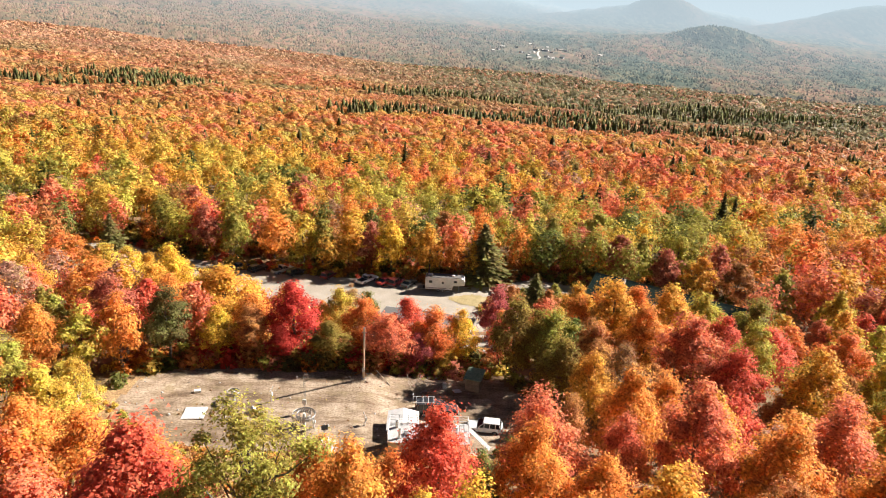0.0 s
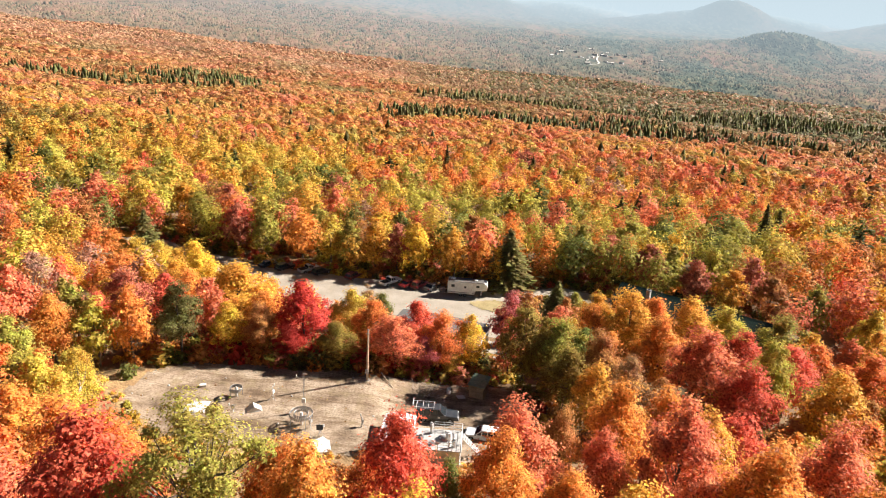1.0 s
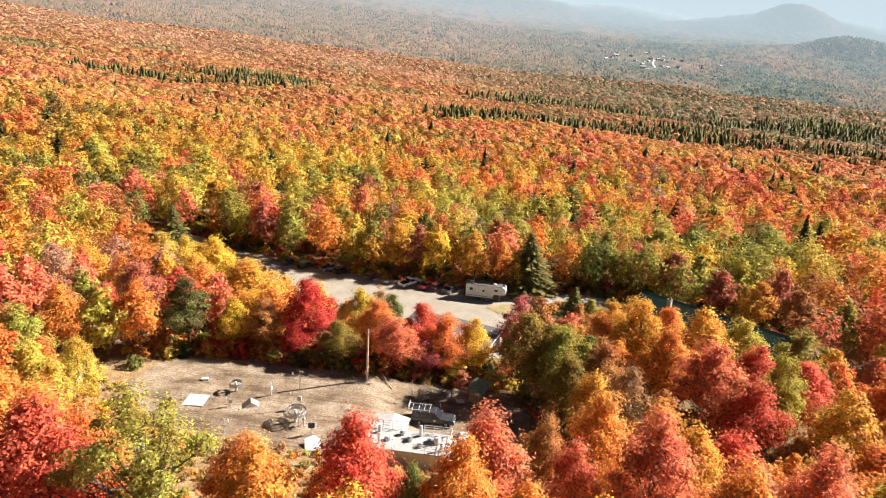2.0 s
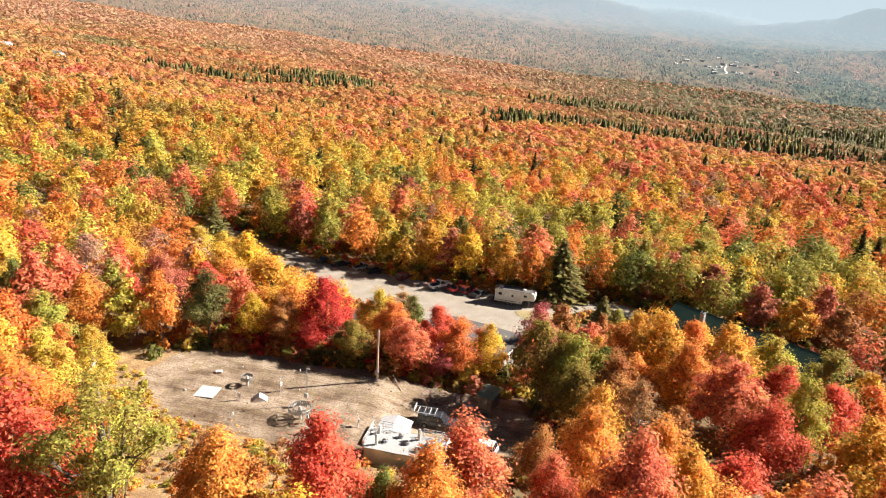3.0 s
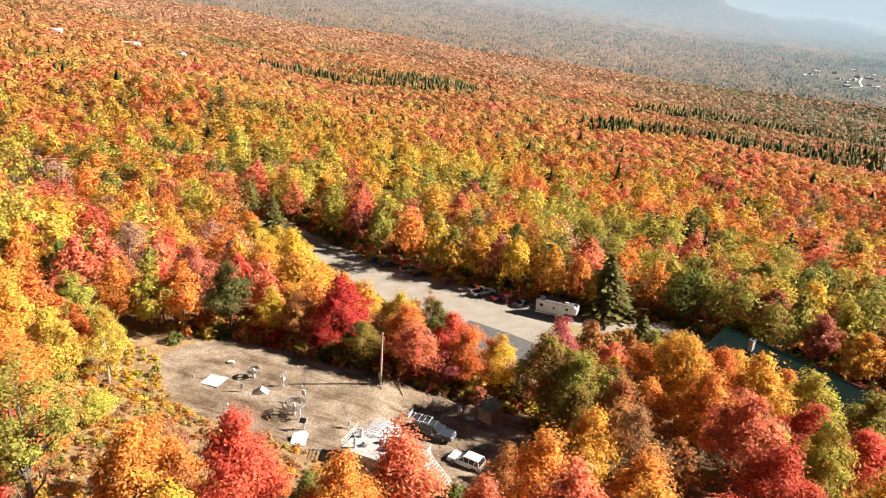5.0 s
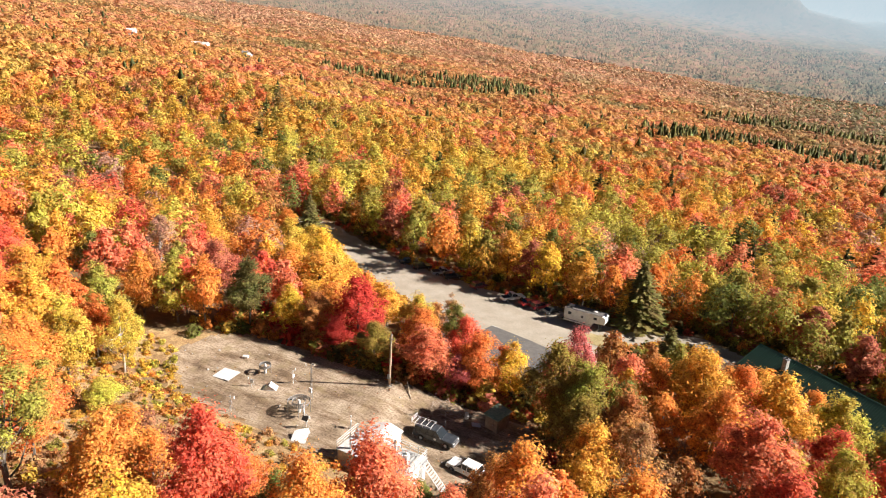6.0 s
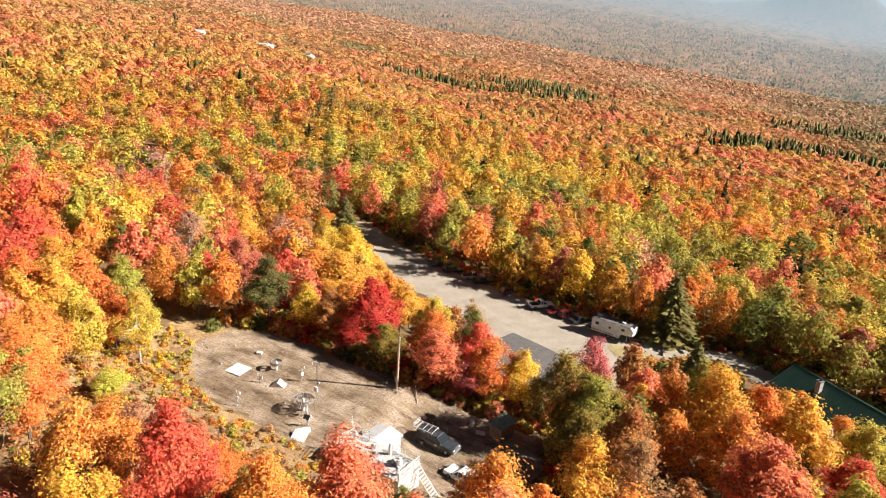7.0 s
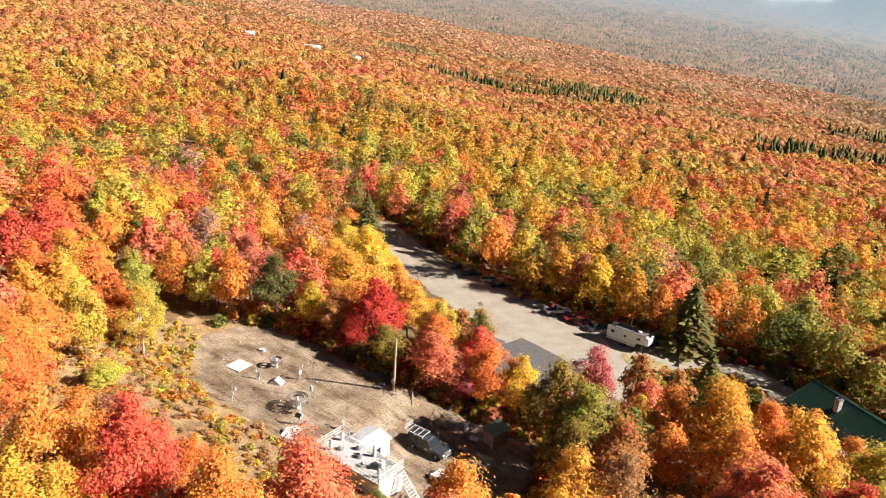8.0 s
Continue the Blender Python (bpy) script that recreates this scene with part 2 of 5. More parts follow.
def hazy_woods(name, low, high):
    """Woods in the distance, the valley's bright haze painted into their colour and glow, most of all low down."""
    m, nt, b = material(name, 1.0)
    split = nt.nodes.new("ShaderNodeSeparateXYZ")
    nt.links.new(place(nt), split.inputs[0])
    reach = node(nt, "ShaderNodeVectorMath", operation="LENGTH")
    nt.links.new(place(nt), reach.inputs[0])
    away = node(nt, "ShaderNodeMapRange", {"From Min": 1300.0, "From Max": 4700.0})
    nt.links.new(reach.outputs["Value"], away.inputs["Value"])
    stretch = node(nt, "ShaderNodeVectorMath", {1: (1.0, 0.4, 0.6)}, operation="MULTIPLY")
    nt.links.new(place(nt), stretch.inputs[0])
    crowns = node(nt, "ShaderNodeTexVoronoi", {"Scale": 0.07, "Randomness": 1.0})
    nt.links.new(stretch.outputs[0], crowns.inputs["Vector"])
    pick = nt.nodes.new("ShaderNodeSeparateColor")
    nt.links.new(crowns.outputs["Color"], pick.inputs[0])
    warm = ramp(nt, pick.outputs[0], ((0.0, (0.08, 0.08, 0.05)), (0.3, (0.19, 0.135, 0.085)), (0.7, (0.27, 0.15, 0.105)), (1.0, (0.21, 0.165, 0.085))))
    cool = ramp(nt, pick.outputs[1], ((0.0, (0.04, 0.058, 0.045)), (0.6, (0.08, 0.10, 0.075)), (1.0, (0.16, 0.15, 0.10))))
    where = ramp(nt, noise_of(nt, 0.0042, 6.0, 0.68, stretch.outputs[0]), ((0.46, (0, 0, 0)), (0.66, (1, 1, 1))))
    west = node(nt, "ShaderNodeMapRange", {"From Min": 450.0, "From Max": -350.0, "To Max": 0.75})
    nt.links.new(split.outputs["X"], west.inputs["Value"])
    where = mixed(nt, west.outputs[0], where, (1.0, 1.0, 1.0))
    # base colour fades with distance, as if lost in haze
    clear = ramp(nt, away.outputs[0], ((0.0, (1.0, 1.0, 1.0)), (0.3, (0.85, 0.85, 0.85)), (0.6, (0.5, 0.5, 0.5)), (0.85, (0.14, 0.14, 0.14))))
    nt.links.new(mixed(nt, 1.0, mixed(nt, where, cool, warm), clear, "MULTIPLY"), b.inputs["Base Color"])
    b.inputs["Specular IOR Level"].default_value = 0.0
    # emission stands in for bright air, stronger farther off and lower down
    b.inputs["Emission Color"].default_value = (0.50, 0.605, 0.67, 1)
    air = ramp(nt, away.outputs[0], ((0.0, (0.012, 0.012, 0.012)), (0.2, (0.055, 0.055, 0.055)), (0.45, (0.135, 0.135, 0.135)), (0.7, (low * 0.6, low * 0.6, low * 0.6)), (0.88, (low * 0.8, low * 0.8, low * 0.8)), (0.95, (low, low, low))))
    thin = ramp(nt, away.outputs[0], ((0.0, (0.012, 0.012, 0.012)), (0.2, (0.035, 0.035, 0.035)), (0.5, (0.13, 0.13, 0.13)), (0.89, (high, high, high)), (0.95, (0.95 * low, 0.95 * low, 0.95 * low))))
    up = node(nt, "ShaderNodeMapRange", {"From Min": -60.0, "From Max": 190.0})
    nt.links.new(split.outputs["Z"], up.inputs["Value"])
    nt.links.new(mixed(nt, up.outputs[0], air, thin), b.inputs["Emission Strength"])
    return m


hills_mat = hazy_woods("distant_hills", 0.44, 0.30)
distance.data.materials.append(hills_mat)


def flat_patch(name, poly, lift, mat, label, category, step=1.0, skip=None):
    """A thin sheet of ground cover inside an outline, following the land."""
    xs = np.arange(min(p[0] for p in poly), max(p[0] for p in poly) + step, step)
    ys = np.arange(min(p[1] for p in poly), max(p[1] for p in poly) + step, step)
    x, y = np.meshgrid(xs, ys, indexing="ij")
    wob = waves(x, y, 9, 5) * 0.7
    keep = inside(poly, x + 0.5 * step + wob, y + 0.5 * step + wob)[:-1, :-1]
    if skip:
        keep &= ~(inside(skip, x, y) & (edge_distance(skip, x, y) > 1.9))[:-1, :-1]
    k = x.shape[1]
    i = np.arange(x.size).reshape(x.shape)[:-1, :-1][keep]
    quads = np.stack((i, i + k, i + k + 1, i + 1), -1)
    v = np.stack((x, y, ground(x, y) + lift), -1).reshape(-1, 3)
    used, quads = np.unique(quads, return_inverse=True)
    ob = new(name, mesh_of(name, v[used], quads.reshape(-1, 4), corners=4))
    ob.data.materials.append(mat)
    return tagged(ob, label, category, kind="structure")


m, nt, b = material("bare_dirt", 0.95)
dirt = ramp(nt, noise_of(nt, 0.22, 6.0, 0.65), ((0.30, (0.13, 0.09, 0.055)), (0.44, (0.25, 0.185, 0.125)), (0.58, (0.36, 0.285, 0.205)), (0.72, (0.47, 0.39, 0.30))))
stones = ramp(nt, noise_of(nt, 3.5, 4.0, 0.7), ((0.35, (0.55, 0.5, 0.45)), (0.55, (1.0, 1.0, 1.0)), (0.75, (1.25, 1.25, 1.25))))
grass = ramp(nt, noise_of(nt, 0.5, 4.0), ((0.52, (0, 0, 0)), (0.72, (0.55, 0.55, 0.55))))
drawn = node(nt, "ShaderNodeVectorMath", {1: (0.22, 1.1, 1.0)}, operation="MULTIPLY")
nt.links.new(place(nt), drawn.inputs[0])
streaks = ramp(nt, noise_of(nt, 0.55, 5.0, 0.7, drawn.outputs[0]), ((0.40, (0.62, 0.55, 0.47)), (0.52, (1.0, 1.0, 1.0)), (0.70, (1.12, 1.12, 1.12))))
dirt = mixed(nt, 1.0, dirt, streaks, "MULTIPLY")
col = mixed(nt, grass, mixed(nt, 1.0, dirt, stones, "MULTIPLY"), (0.22, 0.17, 0.08))
nt.links.new(col, b.inputs["Base Color"])
bump(nt, b, noise_of(nt, 4.0, 5.0), 0.4, 0.04)
bare_dirt = m
flat_patch("clearing", CLEARING, 0.05, bare_dirt, "bare tan dirt clearing strewn with stones and dry grass", "ground", 0.6)
m, nt, b = material("dry_bank", 0.95)
straw = ramp(nt, noise_of(nt, 0.45, 6.0, 0.7), ((0.3, (0.16, 0.09, 0.04)), (0.5, (0.34, 0.22, 0.10)), (0.7, (0.48, 0.36, 0.17))))
tufts = ramp(nt, noise_of(nt, 4.0, 4.0), ((0.35, (0.6, 0.55, 0.5)), (0.65, (1.1, 1.1, 1.1))))
nt.links.new(mixed(nt, 1.0, straw, tufts, "MULTIPLY"), b.inputs["Base Color"])
bump(nt, b, noise_of(nt, 6.0, 4.0), 0.9, 0.12)
flat_patch("bank", ((-44, 43), (-47, 82), (-38, 88), (-34, 78), (-20, 74), (4, 74), (14, 80), (14, 66), (6, 56), (-8, 44)), 0.025, m, "grassy bank of dry straw and leaf litter", "bank", 0.8, CLEARING)
gravel = surface("pale_gravel", (0.30, 0.26, 0.20), (0.40, 0.355, 0.29), 0.25, 0.95, relief=0.02, fine=14.0)
flat_patch("car_park", CAR_PARK, 0.05, gravel, "pale grey gravel car park and drive", "road", 0.8)
lawn_mat = surface("dry_lawn", (0.26, 0.20, 0.08), (0.42, 0.34, 0.17), 0.4, 0.95, relief=0.02)
flat_patch("lawn", ((3, 140), (9, 142.5), (14, 141), (15, 136), (11.5, 134), (6, 136.5)), 0.11, lawn_mat, "patch of dry yellow grass beside the gravel drive", "lawn", 0.6)


# ---- building blocks ----
def part(name, bm, mat, parent, label=""):
    me = bpy.data.meshes.new(name)
    bm.to_mesh(me)
    bm.free()
    me.materials.append(mat)
    ob = new(name, me)
    ob.parent = parent
    return tagged(ob, label)


def thing(name, m, label, category, group=""):
    ob = new(name)
    ob.empty_display_size = 0.3
    ob.matrix_basis = m
    return tagged(ob, label, category, group)


def box(bm, x0, x1, y0, y1, z0, z1, bevel=0.0):
    vs = bmesh.ops.create_cube(bm, size=1, matrix=Matrix.LocRotScale(((x0 + x1) / 2, (y0 + y1) / 2, (z0 + z1) / 2), None, (x1 - x0, y1 - y0, z1 - z0)))["verts"]
    if bevel:
        edges = list({e for v in vs for e in v.link_edges})
        bmesh.ops.bevel(bm, geom=edges, offset=bevel, segments=2, affect="EDGES")
    return bm


def boxed(*spans, bevel=0.0):
    return box(bmesh.new(), *spans, bevel=bevel)


def rod(bm, a, b, r0, r1=None, sides=8):
    a, b = Vector(a), Vector(b)
    r1 = r0 if r1 is None else r1
    d = b - a
    m = Matrix.Translation((a + b) / 2) @ d.to_track_quat("Z", "Y").to_matrix().to_4x4()
    bmesh.ops.create_cone(bm, cap_ends=True, segments=sides, radius1=r0, radius2=max(r1, 0.001), depth=d.length, matrix=m)
    return bm


def rods(pairs, r, sides=6):
    bm = bmesh.new()
    for a, b in pairs:
        rod(bm, a, b, r, sides=sides)
    return bm


def prism(profile, x0, x1, axis="y"):
    """A solid from an outline in one plane, drawn out along an axis; outline points are (along, up)."""
    bm = bmesh.new()
    rings = []
    for at in (x0, x1):
        rings.append([bm.verts.new((p, at, q) if axis == "y" else (at, p, q)) for p, q in profile])
    n = len(profile)
    bm.faces.new(rings[0])
    bm.faces.new(rings[1][::-1])
    for i in range(n):
        bm.faces.new((rings[0][i], rings[1][i], rings[1][(i + 1) % n], rings[0][(i + 1) % n]))
    bmesh.ops.recalc_face_normals(bm, faces=bm.faces)
    return bm


def ring_mesh(radius, tube, z=0.0, sides=28):
    bm = bmesh.new()
    for k in range(sides):
        a, b = 6.2832 * k / sides, 6.2832 * (k + 1) / sides
        rod(bm, (radius * math.cos(a), radius * math.sin(a), z), (radius * math.cos(b), radius * math.sin(b), z), tube, sides=5)
    return bm


def gz(x, y):
    return float(ground(x, y))


# ---- trees ----
def leaves(rs, centres, normals, size, squash=0.8, along=None, loose=0.5):
    """One three-cornered leaf or spray at each centre, facing roughly along its normal: vertices and triangles."""
    n = len(centres)
    nr = normals + rs.normal(0, loose, (n, 3))
    nr /= np.linalg.norm(nr, axis=1)[:, None]
    t = np.cross(nr, rs.normal(0, 1, (n, 3)) if along is None else np.cross(along, nr))
    t /= np.linalg.norm(t, axis=1)[:, None] + 1e-9
    u = np.cross(nr, t)
    s = size * (0.6 + 0.8 * rs.rand(n, 1))
    w = s * squash
    v = np.stack((centres - t * s * 0.45 - u * w * 0.5, centres - t * s * 0.45 + u * w * 0.5, centres + t * s * 0.65 - nr * s * 0.15), 1)
    return v.reshape(-1, 3), np.arange(3 * n).reshape(-1, 3)


def broad_crown(seed, count, size, height=12.0, width=9.0, openness=0.0, lobes=44, point=0.6, fat=(0.075, 0.125), stray=0.14, clear=0.12, face=(0.55, 0.4, 0.34)):
    """Lobes of foliage round an egg-shaped crown, each with its leaves on its outside; also the lobes' centres."""
    rs = np.random.RandomState(seed)
    base = height * (clear + 0.06 * rs.rand())
    mid, half = (height + base) / 2, (height - base) / 2
    pts = []
    while len(pts) < lobes:
        p = rs.uniform(-1, 1, 3)
        d = np.linalg.norm(p)
        if 0.25 < d < 1 and rs.rand() < d:
            taper = 1.0 if p[2] < -0.25 else 1.0 - point * (p[2] + 0.25) ** 1.15
            pts.append((p[0] * width * 0.40 * taper, p[1] * width * 0.40 * taper, mid + p[2] * half * 0.82))
    pts.append((0.05 * width, 0, mid + half * 0.78))
    pts = np.array(pts)
    # no two crowns are regular: bulges and hollows
    turn = np.arctan2(pts[:, 1], pts[:, 0])
    bulge = 1 + 0.16 * np.sin(2 * turn + rs.rand() * 6.28) + 0.14 * np.sin(3 * turn + rs.rand() * 6.28) + 0.10 * rs.normal(0, 1, len(pts))
    pts[:, :2] *= np.clip(bulge, 0.6, 1.3)[:, None]
    pts[:, 2] += rs.normal(0, 0.045 * height, len(pts)) + 0.05 * height * rs.rand(len(pts)) ** 3
    rad = width * (fat[0] + fat[1] * rs.rand(len(pts)) ** 1.6) * (1 - 0.2 * openness)
    which = rs.randint(0, len(pts), count)
    d = rs.normal(0, 1, (count, 3))
    d[:, 2] += 0.4
    d /= np.linalg.norm(d, axis=1)[:, None]
    reach = rad[which][:, None] * (0.35 + 0.85 * rs.rand(count, 1) ** 0.6) * (1 + 0.55 * (rs.rand(count, 1) < 0.14))
    c = pts[which] + d * reach * (1, 1, 0.75)
    # stray sprays between the lobes
    loose = rs.rand(count) < stray * (1 - openness)
    g = rs.normal(0, 1, (count, 3))
    g /= np.linalg.norm(g, axis=1)[:, None]
    slim = np.where(g[:, 2:] < 0, 1.0, 1.0 - 0.8 * point * g[:, 2:])
    shell = g * (width * 0.43, width * 0.43, half * 0.92) * np.c_[slim, slim, np.ones(count)] * rs.uniform(0.72, 1.0, (count, 1)) + (0, 0, mid)
    c = np.where(loose[:, None], shell, c)
    d = np.where(loose[:, None], g, d)
    out = c - (0, 0, mid - 0.25 * half)
    out /= np.linalg.norm(out, axis=1)[:, None]
    v, f = leaves(rs, c, d * face[0] + out * face[1] + (0, 0, face[2]), size, loose=0.3)
    return v, f, pts


def spruce_crown(seed, layers, arms, height=16.0, width=5.0, tufts=3):
    """Drooping whorls of needle-clad branches, narrowing to the tip."""
    rs = np.random.RandomState(seed)
    c, n, s = [], [], []
    for k in range(layers):
        f = (k + 0.3 * rs.rand()) / layers
        z = height * (0.10 + 0.90 * f)
        reach = width * 0.5 * (1 - f) ** 0.85 * (0.6 + 0.6 * rs.rand()) + 0.12
        for j in range(max(4, int(arms * (1 - 0.5 * f)))):
            a = 6.2832 * (j + rs.rand()) / max(4, int(arms * (1 - 0.5 * f)))
            r = reach * (0.55 + 0.7 * rs.rand())
            for q in range(tufts):
                g = (q + 0.6) / tufts
                c.append((math.cos(a) * r * g, math.sin(a) * r * g, z - 0.32 * r * g + rs.normal(0, 0.018 * height)))
                n.append((math.cos(a) * 0.5, math.sin(a) * 0.5, 0.85))
                s.append((2.1 / tufts * reach * (1.15 - 0.4 * g) + 0.5 / tufts ** 0.5) * rs.uniform(0.7, 1.2))
    n = np.array(n)
    return leaves(rs, np.array(c), n, np.array(s)[:, None], 0.55, -n * (1, 1, 0) + (0, 0, 0.1))


def trunk_mesh(seed, height, pts, mat):
    """A tapered, slightly crooked stem with limbs that reach into the crown."""
    rs = random.Random(seed)
    bm = bmesh.new()
    at, r = Vector((0, 0, -0.6)), height * 0.017
    stem = [at]
    for k in range(4):
        nxt = Vector((rs.uniform(-0.25, 0.25), rs.uniform(-0.25, 0.25), height * 0.21 * (k + 1)))
        rod(bm, at, nxt, r * (1 - 0.2 * k), r * (0.8 - 0.2 * k), 7)
        at = nxt
        stem.append(at)
    for p in pts:
        p = Vector(p)
        start = stem[1 + (p.z > height * 0.55)].lerp(stem[2 + (p.z > height * 0.55)], rs.random())
        if start.z < p.z:
            knee = start.lerp(p, 0.5) + Vector((0, 0, -0.04 * height))
            rod(bm, start, knee, r * 0.36, r * 0.22, 4)
            rod(bm, knee, p, r * 0.22, r * 0.06, 3)
    me = bpy.data.meshes.new("trunk")
    bm.to_mesh(me)
    bm.free()
    me.materials.append(mat)
    return me


def tree_kind(seed, count, size, height, width, openness=0.0, mat=bark, limbs=5, lobes=62, point=0.6, fat=(0.06, 0.10), clear=0.12):
    v, f, pts = broad_crown(seed, count, size, height, width, openness, lobes, point, fat, 0.05, clear)
    crown = mesh_of("crown", v, f)
    crown.materials.append(leaf_near)
    picks = sorted(range(len(pts)), key=lambda i: (i * 7919 + seed) % 101)[:limbs]
    return crown, trunk_mesh(seed, height, [pts[i] for i in picks], mat), height, width


# leaf colours as they are on the tree, by species and stage
TINTS = {"r": (0.760, 0.170, 0.105), "dr": (0.600, 0.080, 0.065), "rs": (0.790, 0.275, 0.150), "or": (0.780, 0.275, 0.085), "o": (0.790, 0.345, 0.090), "yo": (0.770, 0.440, 0.090),
         "y": (0.780, 0.520, 0.085), "oy": (0.690, 0.500, 0.105), "yg": (0.580, 0.500, 0.105), "ol": (0.430, 0.380, 0.090), "g": (0.220, 0.235, 0.066), "dg": (0.165, 0.155, 0.055),
         "do": (0.330, 0.240, 0.062), "ru": (0.520, 0.240, 0.090), "rub": (0.420, 0.200, 0.120), "rb": (0.560, 0.200, 0.130), "br": (0.500, 0.290, 0.140), "pb": (0.500, 0.290, 0.210), "p": (0.600, 0.170, 0.170)}
WORDS = {"r": "scarlet red", "dr": "deep crimson", "rs": "salmon red", "or": "orange red", "o": "bright orange", "yo": "golden orange", "y": "golden yellow", "oy": "olive yellow", "yg": "yellow green",
         "ol": "olive green", "g": "still green", "dg": "dark green", "do": "dull olive", "ru": "rusty brown", "rub": "thinning rusty brown", "rb": "reddish brown", "br": "faded tan", "pb": "nearly bare pinkish brown", "p": "dusky pink"}
FINEST = [tree_kind(11 + k, 19000, 0.205, 13.0, 9.0, limbs=9) for k in range(4)]
FINE = [tree_kind(21 + k, 13000, 0.24, 13.0, 9.0, limbs=7) for k in range(5)]
LIGHT = [tree_kind(41 + k, 3200, 0.46, 12.0, 9.0) for k in range(5)]
PLAIN = [tree_kind(31 + k, 5200, 0.37, 12.0, 9.0) for k in range(6)]
SPREAD = [tree_kind(61, 14000, 0.17, 19.0, 9.5, 0.2, bark, 34, 46, 0.2, (0.055, 0.08), 0.40)]
SPARSE = [tree_kind(51 + k, 8000, 0.2, 13.0, 9.0, 0.5, birch, 14) for k in range(2)]


def plant(kinds, k, x, y, width, height, tint, sink=0.0, turn=None):
    crown_me, trunk_me, h, w = kinds[k % len(kinds)]
    rs = random.Random(int(x * 97 + y * 131))
    m = pose(x, y, gz(x, y) - sink, 0, 0, rs.uniform(0, 360) if turn is None else turn) @ Matrix.Diagonal((width / w, width / w, height / h, 1))
    tree = thing("tree", m, WORDS[tint] + " broadleaf tree in autumn leaf", "tree", "autumn trees")
    t = new("trunk", trunk_me)
    c = new("crown", crown_me)
    t.parent = c.parent = tree
    j = 1 + rs.uniform(-0.1, 0.1)
    c.color = (*(min(0.8, v * j) for v in TINTS[tint]), 1)
    return tree


def plant_spruce(x, y, height, width, k=0):
    v = SPRUCE[k % len(SPRUCE)]
    tree = thing("spruce", pose(x, y, gz(x, y) - 0.3, 0, 0, (x * 37 + y * 11) % 360) @ Matrix.Diagonal((width / 4, width / 4, height / 16, 1)), "tall dark green spruce among autumn trees", "spruce", "spruces")
    t = new("trunk", v[1])
    c = new("crown", v[0])
    t.parent = c.parent = tree
    g = 0.9 + 0.3 * ((x * 0.37 + y) % 1)
    if y < 160:
        g *= 2.4
    c.color = (0.11 * g, 0.098 * g, 0.038 * g, 1)


SPRUCE = []
for k in range(3):
    v, f = spruce_crown(70 + k, 46, 18, tufts=7)
    me = mesh_of("crown", v, f)
    me.materials.append(leaf_near)
    SPRUCE.append((me, trunk_mesh(70 + k, 15.0, [], bark)))

# trees by grove: x, y, crown width, height, tint
FRONT = ((-11.5, 38.8, 9.4, 19.0, "ol"), (-18.8, 38.4, 10.5, 16.5, "r"), (-24.5, 31.5, 9.0, 14.0, "or"), (-21.5, 46.5, 7.5, 11.0, "or"), (-28.0, 49.5, 8.0, 12.0, "o"), (0.9, 46.3, 8.0, 14.2, "r"), (-5.4, 42.5, 8.0, 12.5, "o"), (10.2, 55.2, 9.4, 12.6, "rs"), (8.6, 48.4, 7.2, 12.6, "o"), (20.6, 62.4, 8.6, 14.8, "o"),
         (24.4, 55.0, 9.5, 14.8, "rs"), (30.0, 49.8, 9.0, 13.0, "o"), (38.8, 56.8, 9.5, 14.0, "rs"), (17.8, 54.6, 6.0, 11.5, "rs"), (4.6, 50.0, 4.6, 8.6, "g"), (3.2, 37.0, 7.5, 13.0, "y"),
         (-8.4, 46.5, 7.5, 10.5, "o"), (-3.0, 53.6, 6.0, 7.0, "or"), (-10.6, 50.4, 7.5, 9.0, "rub"), (15.8, 67.6, 6.0, 9.5, "ru"), (9.2, 65.5, 3.2, 5.0, "g"), (29.5, 64.0, 8.5, 13.0, "yo"), (14.0, 46.0, 7.0, 10.0, "o"))
EAST = ((26.3, 85.0, 8.5, 13.0, "br"), (33.5, 100.6, 10.0, 13.0, "o"), (38.2, 92.6, 11.0, 15.6, "rs"), (29.8, 106.6, 10.0, 15.2, "yo"), (34.6, 109.5, 8.0, 13.6, "or"), (36.5, 117.0, 9.0, 11.5, "yo"), (27.0, 121.5, 8.0, 11.5, "yo"), (32.5, 125.0, 7.5, 8.5, "o"), (41.6, 85.0, 9.5, 14.0, "r"), (51.5, 96.5, 10.0, 12.0, "r"), (51.0, 81.8, 10.5, 16.0, "yo"),
        (12.6, 95.0, 8.6, 13.5, "do"), (23.2, 90.4, 8.5, 13.5, "ru"), (17.8, 93.5, 8.0, 12.5, "ol"), (18.4, 88.0, 7.5, 11.0, "do"), (16.0, 95.0, 7.5, 12.0, "do"), (21.5, 82.5, 8.0, 12.0, "yo"), (28.5, 74.0, 9.0, 13.5, "o"), (11.0, 109.5, 7.0, 12.5, "p"),
        (24.0, 105.5, 8.0, 12.5, "o"), (39.6, 107.6, 10.5, 14.6, "yo"), (46.2, 91.0, 8.5, 15.2, "yg"), (47.0, 112.0, 8.5, 12.6, "yg"), (53.5, 106.0, 9.0, 13.0, "ol"), (43.8, 116.5, 7.5, 10.4, "o"), (46.0, 101.0, 9.0, 12.0, "r"), (60.0, 92.0, 10.0, 13.5, "or"), (35.5, 72.5, 9.0, 12.5, "r"))
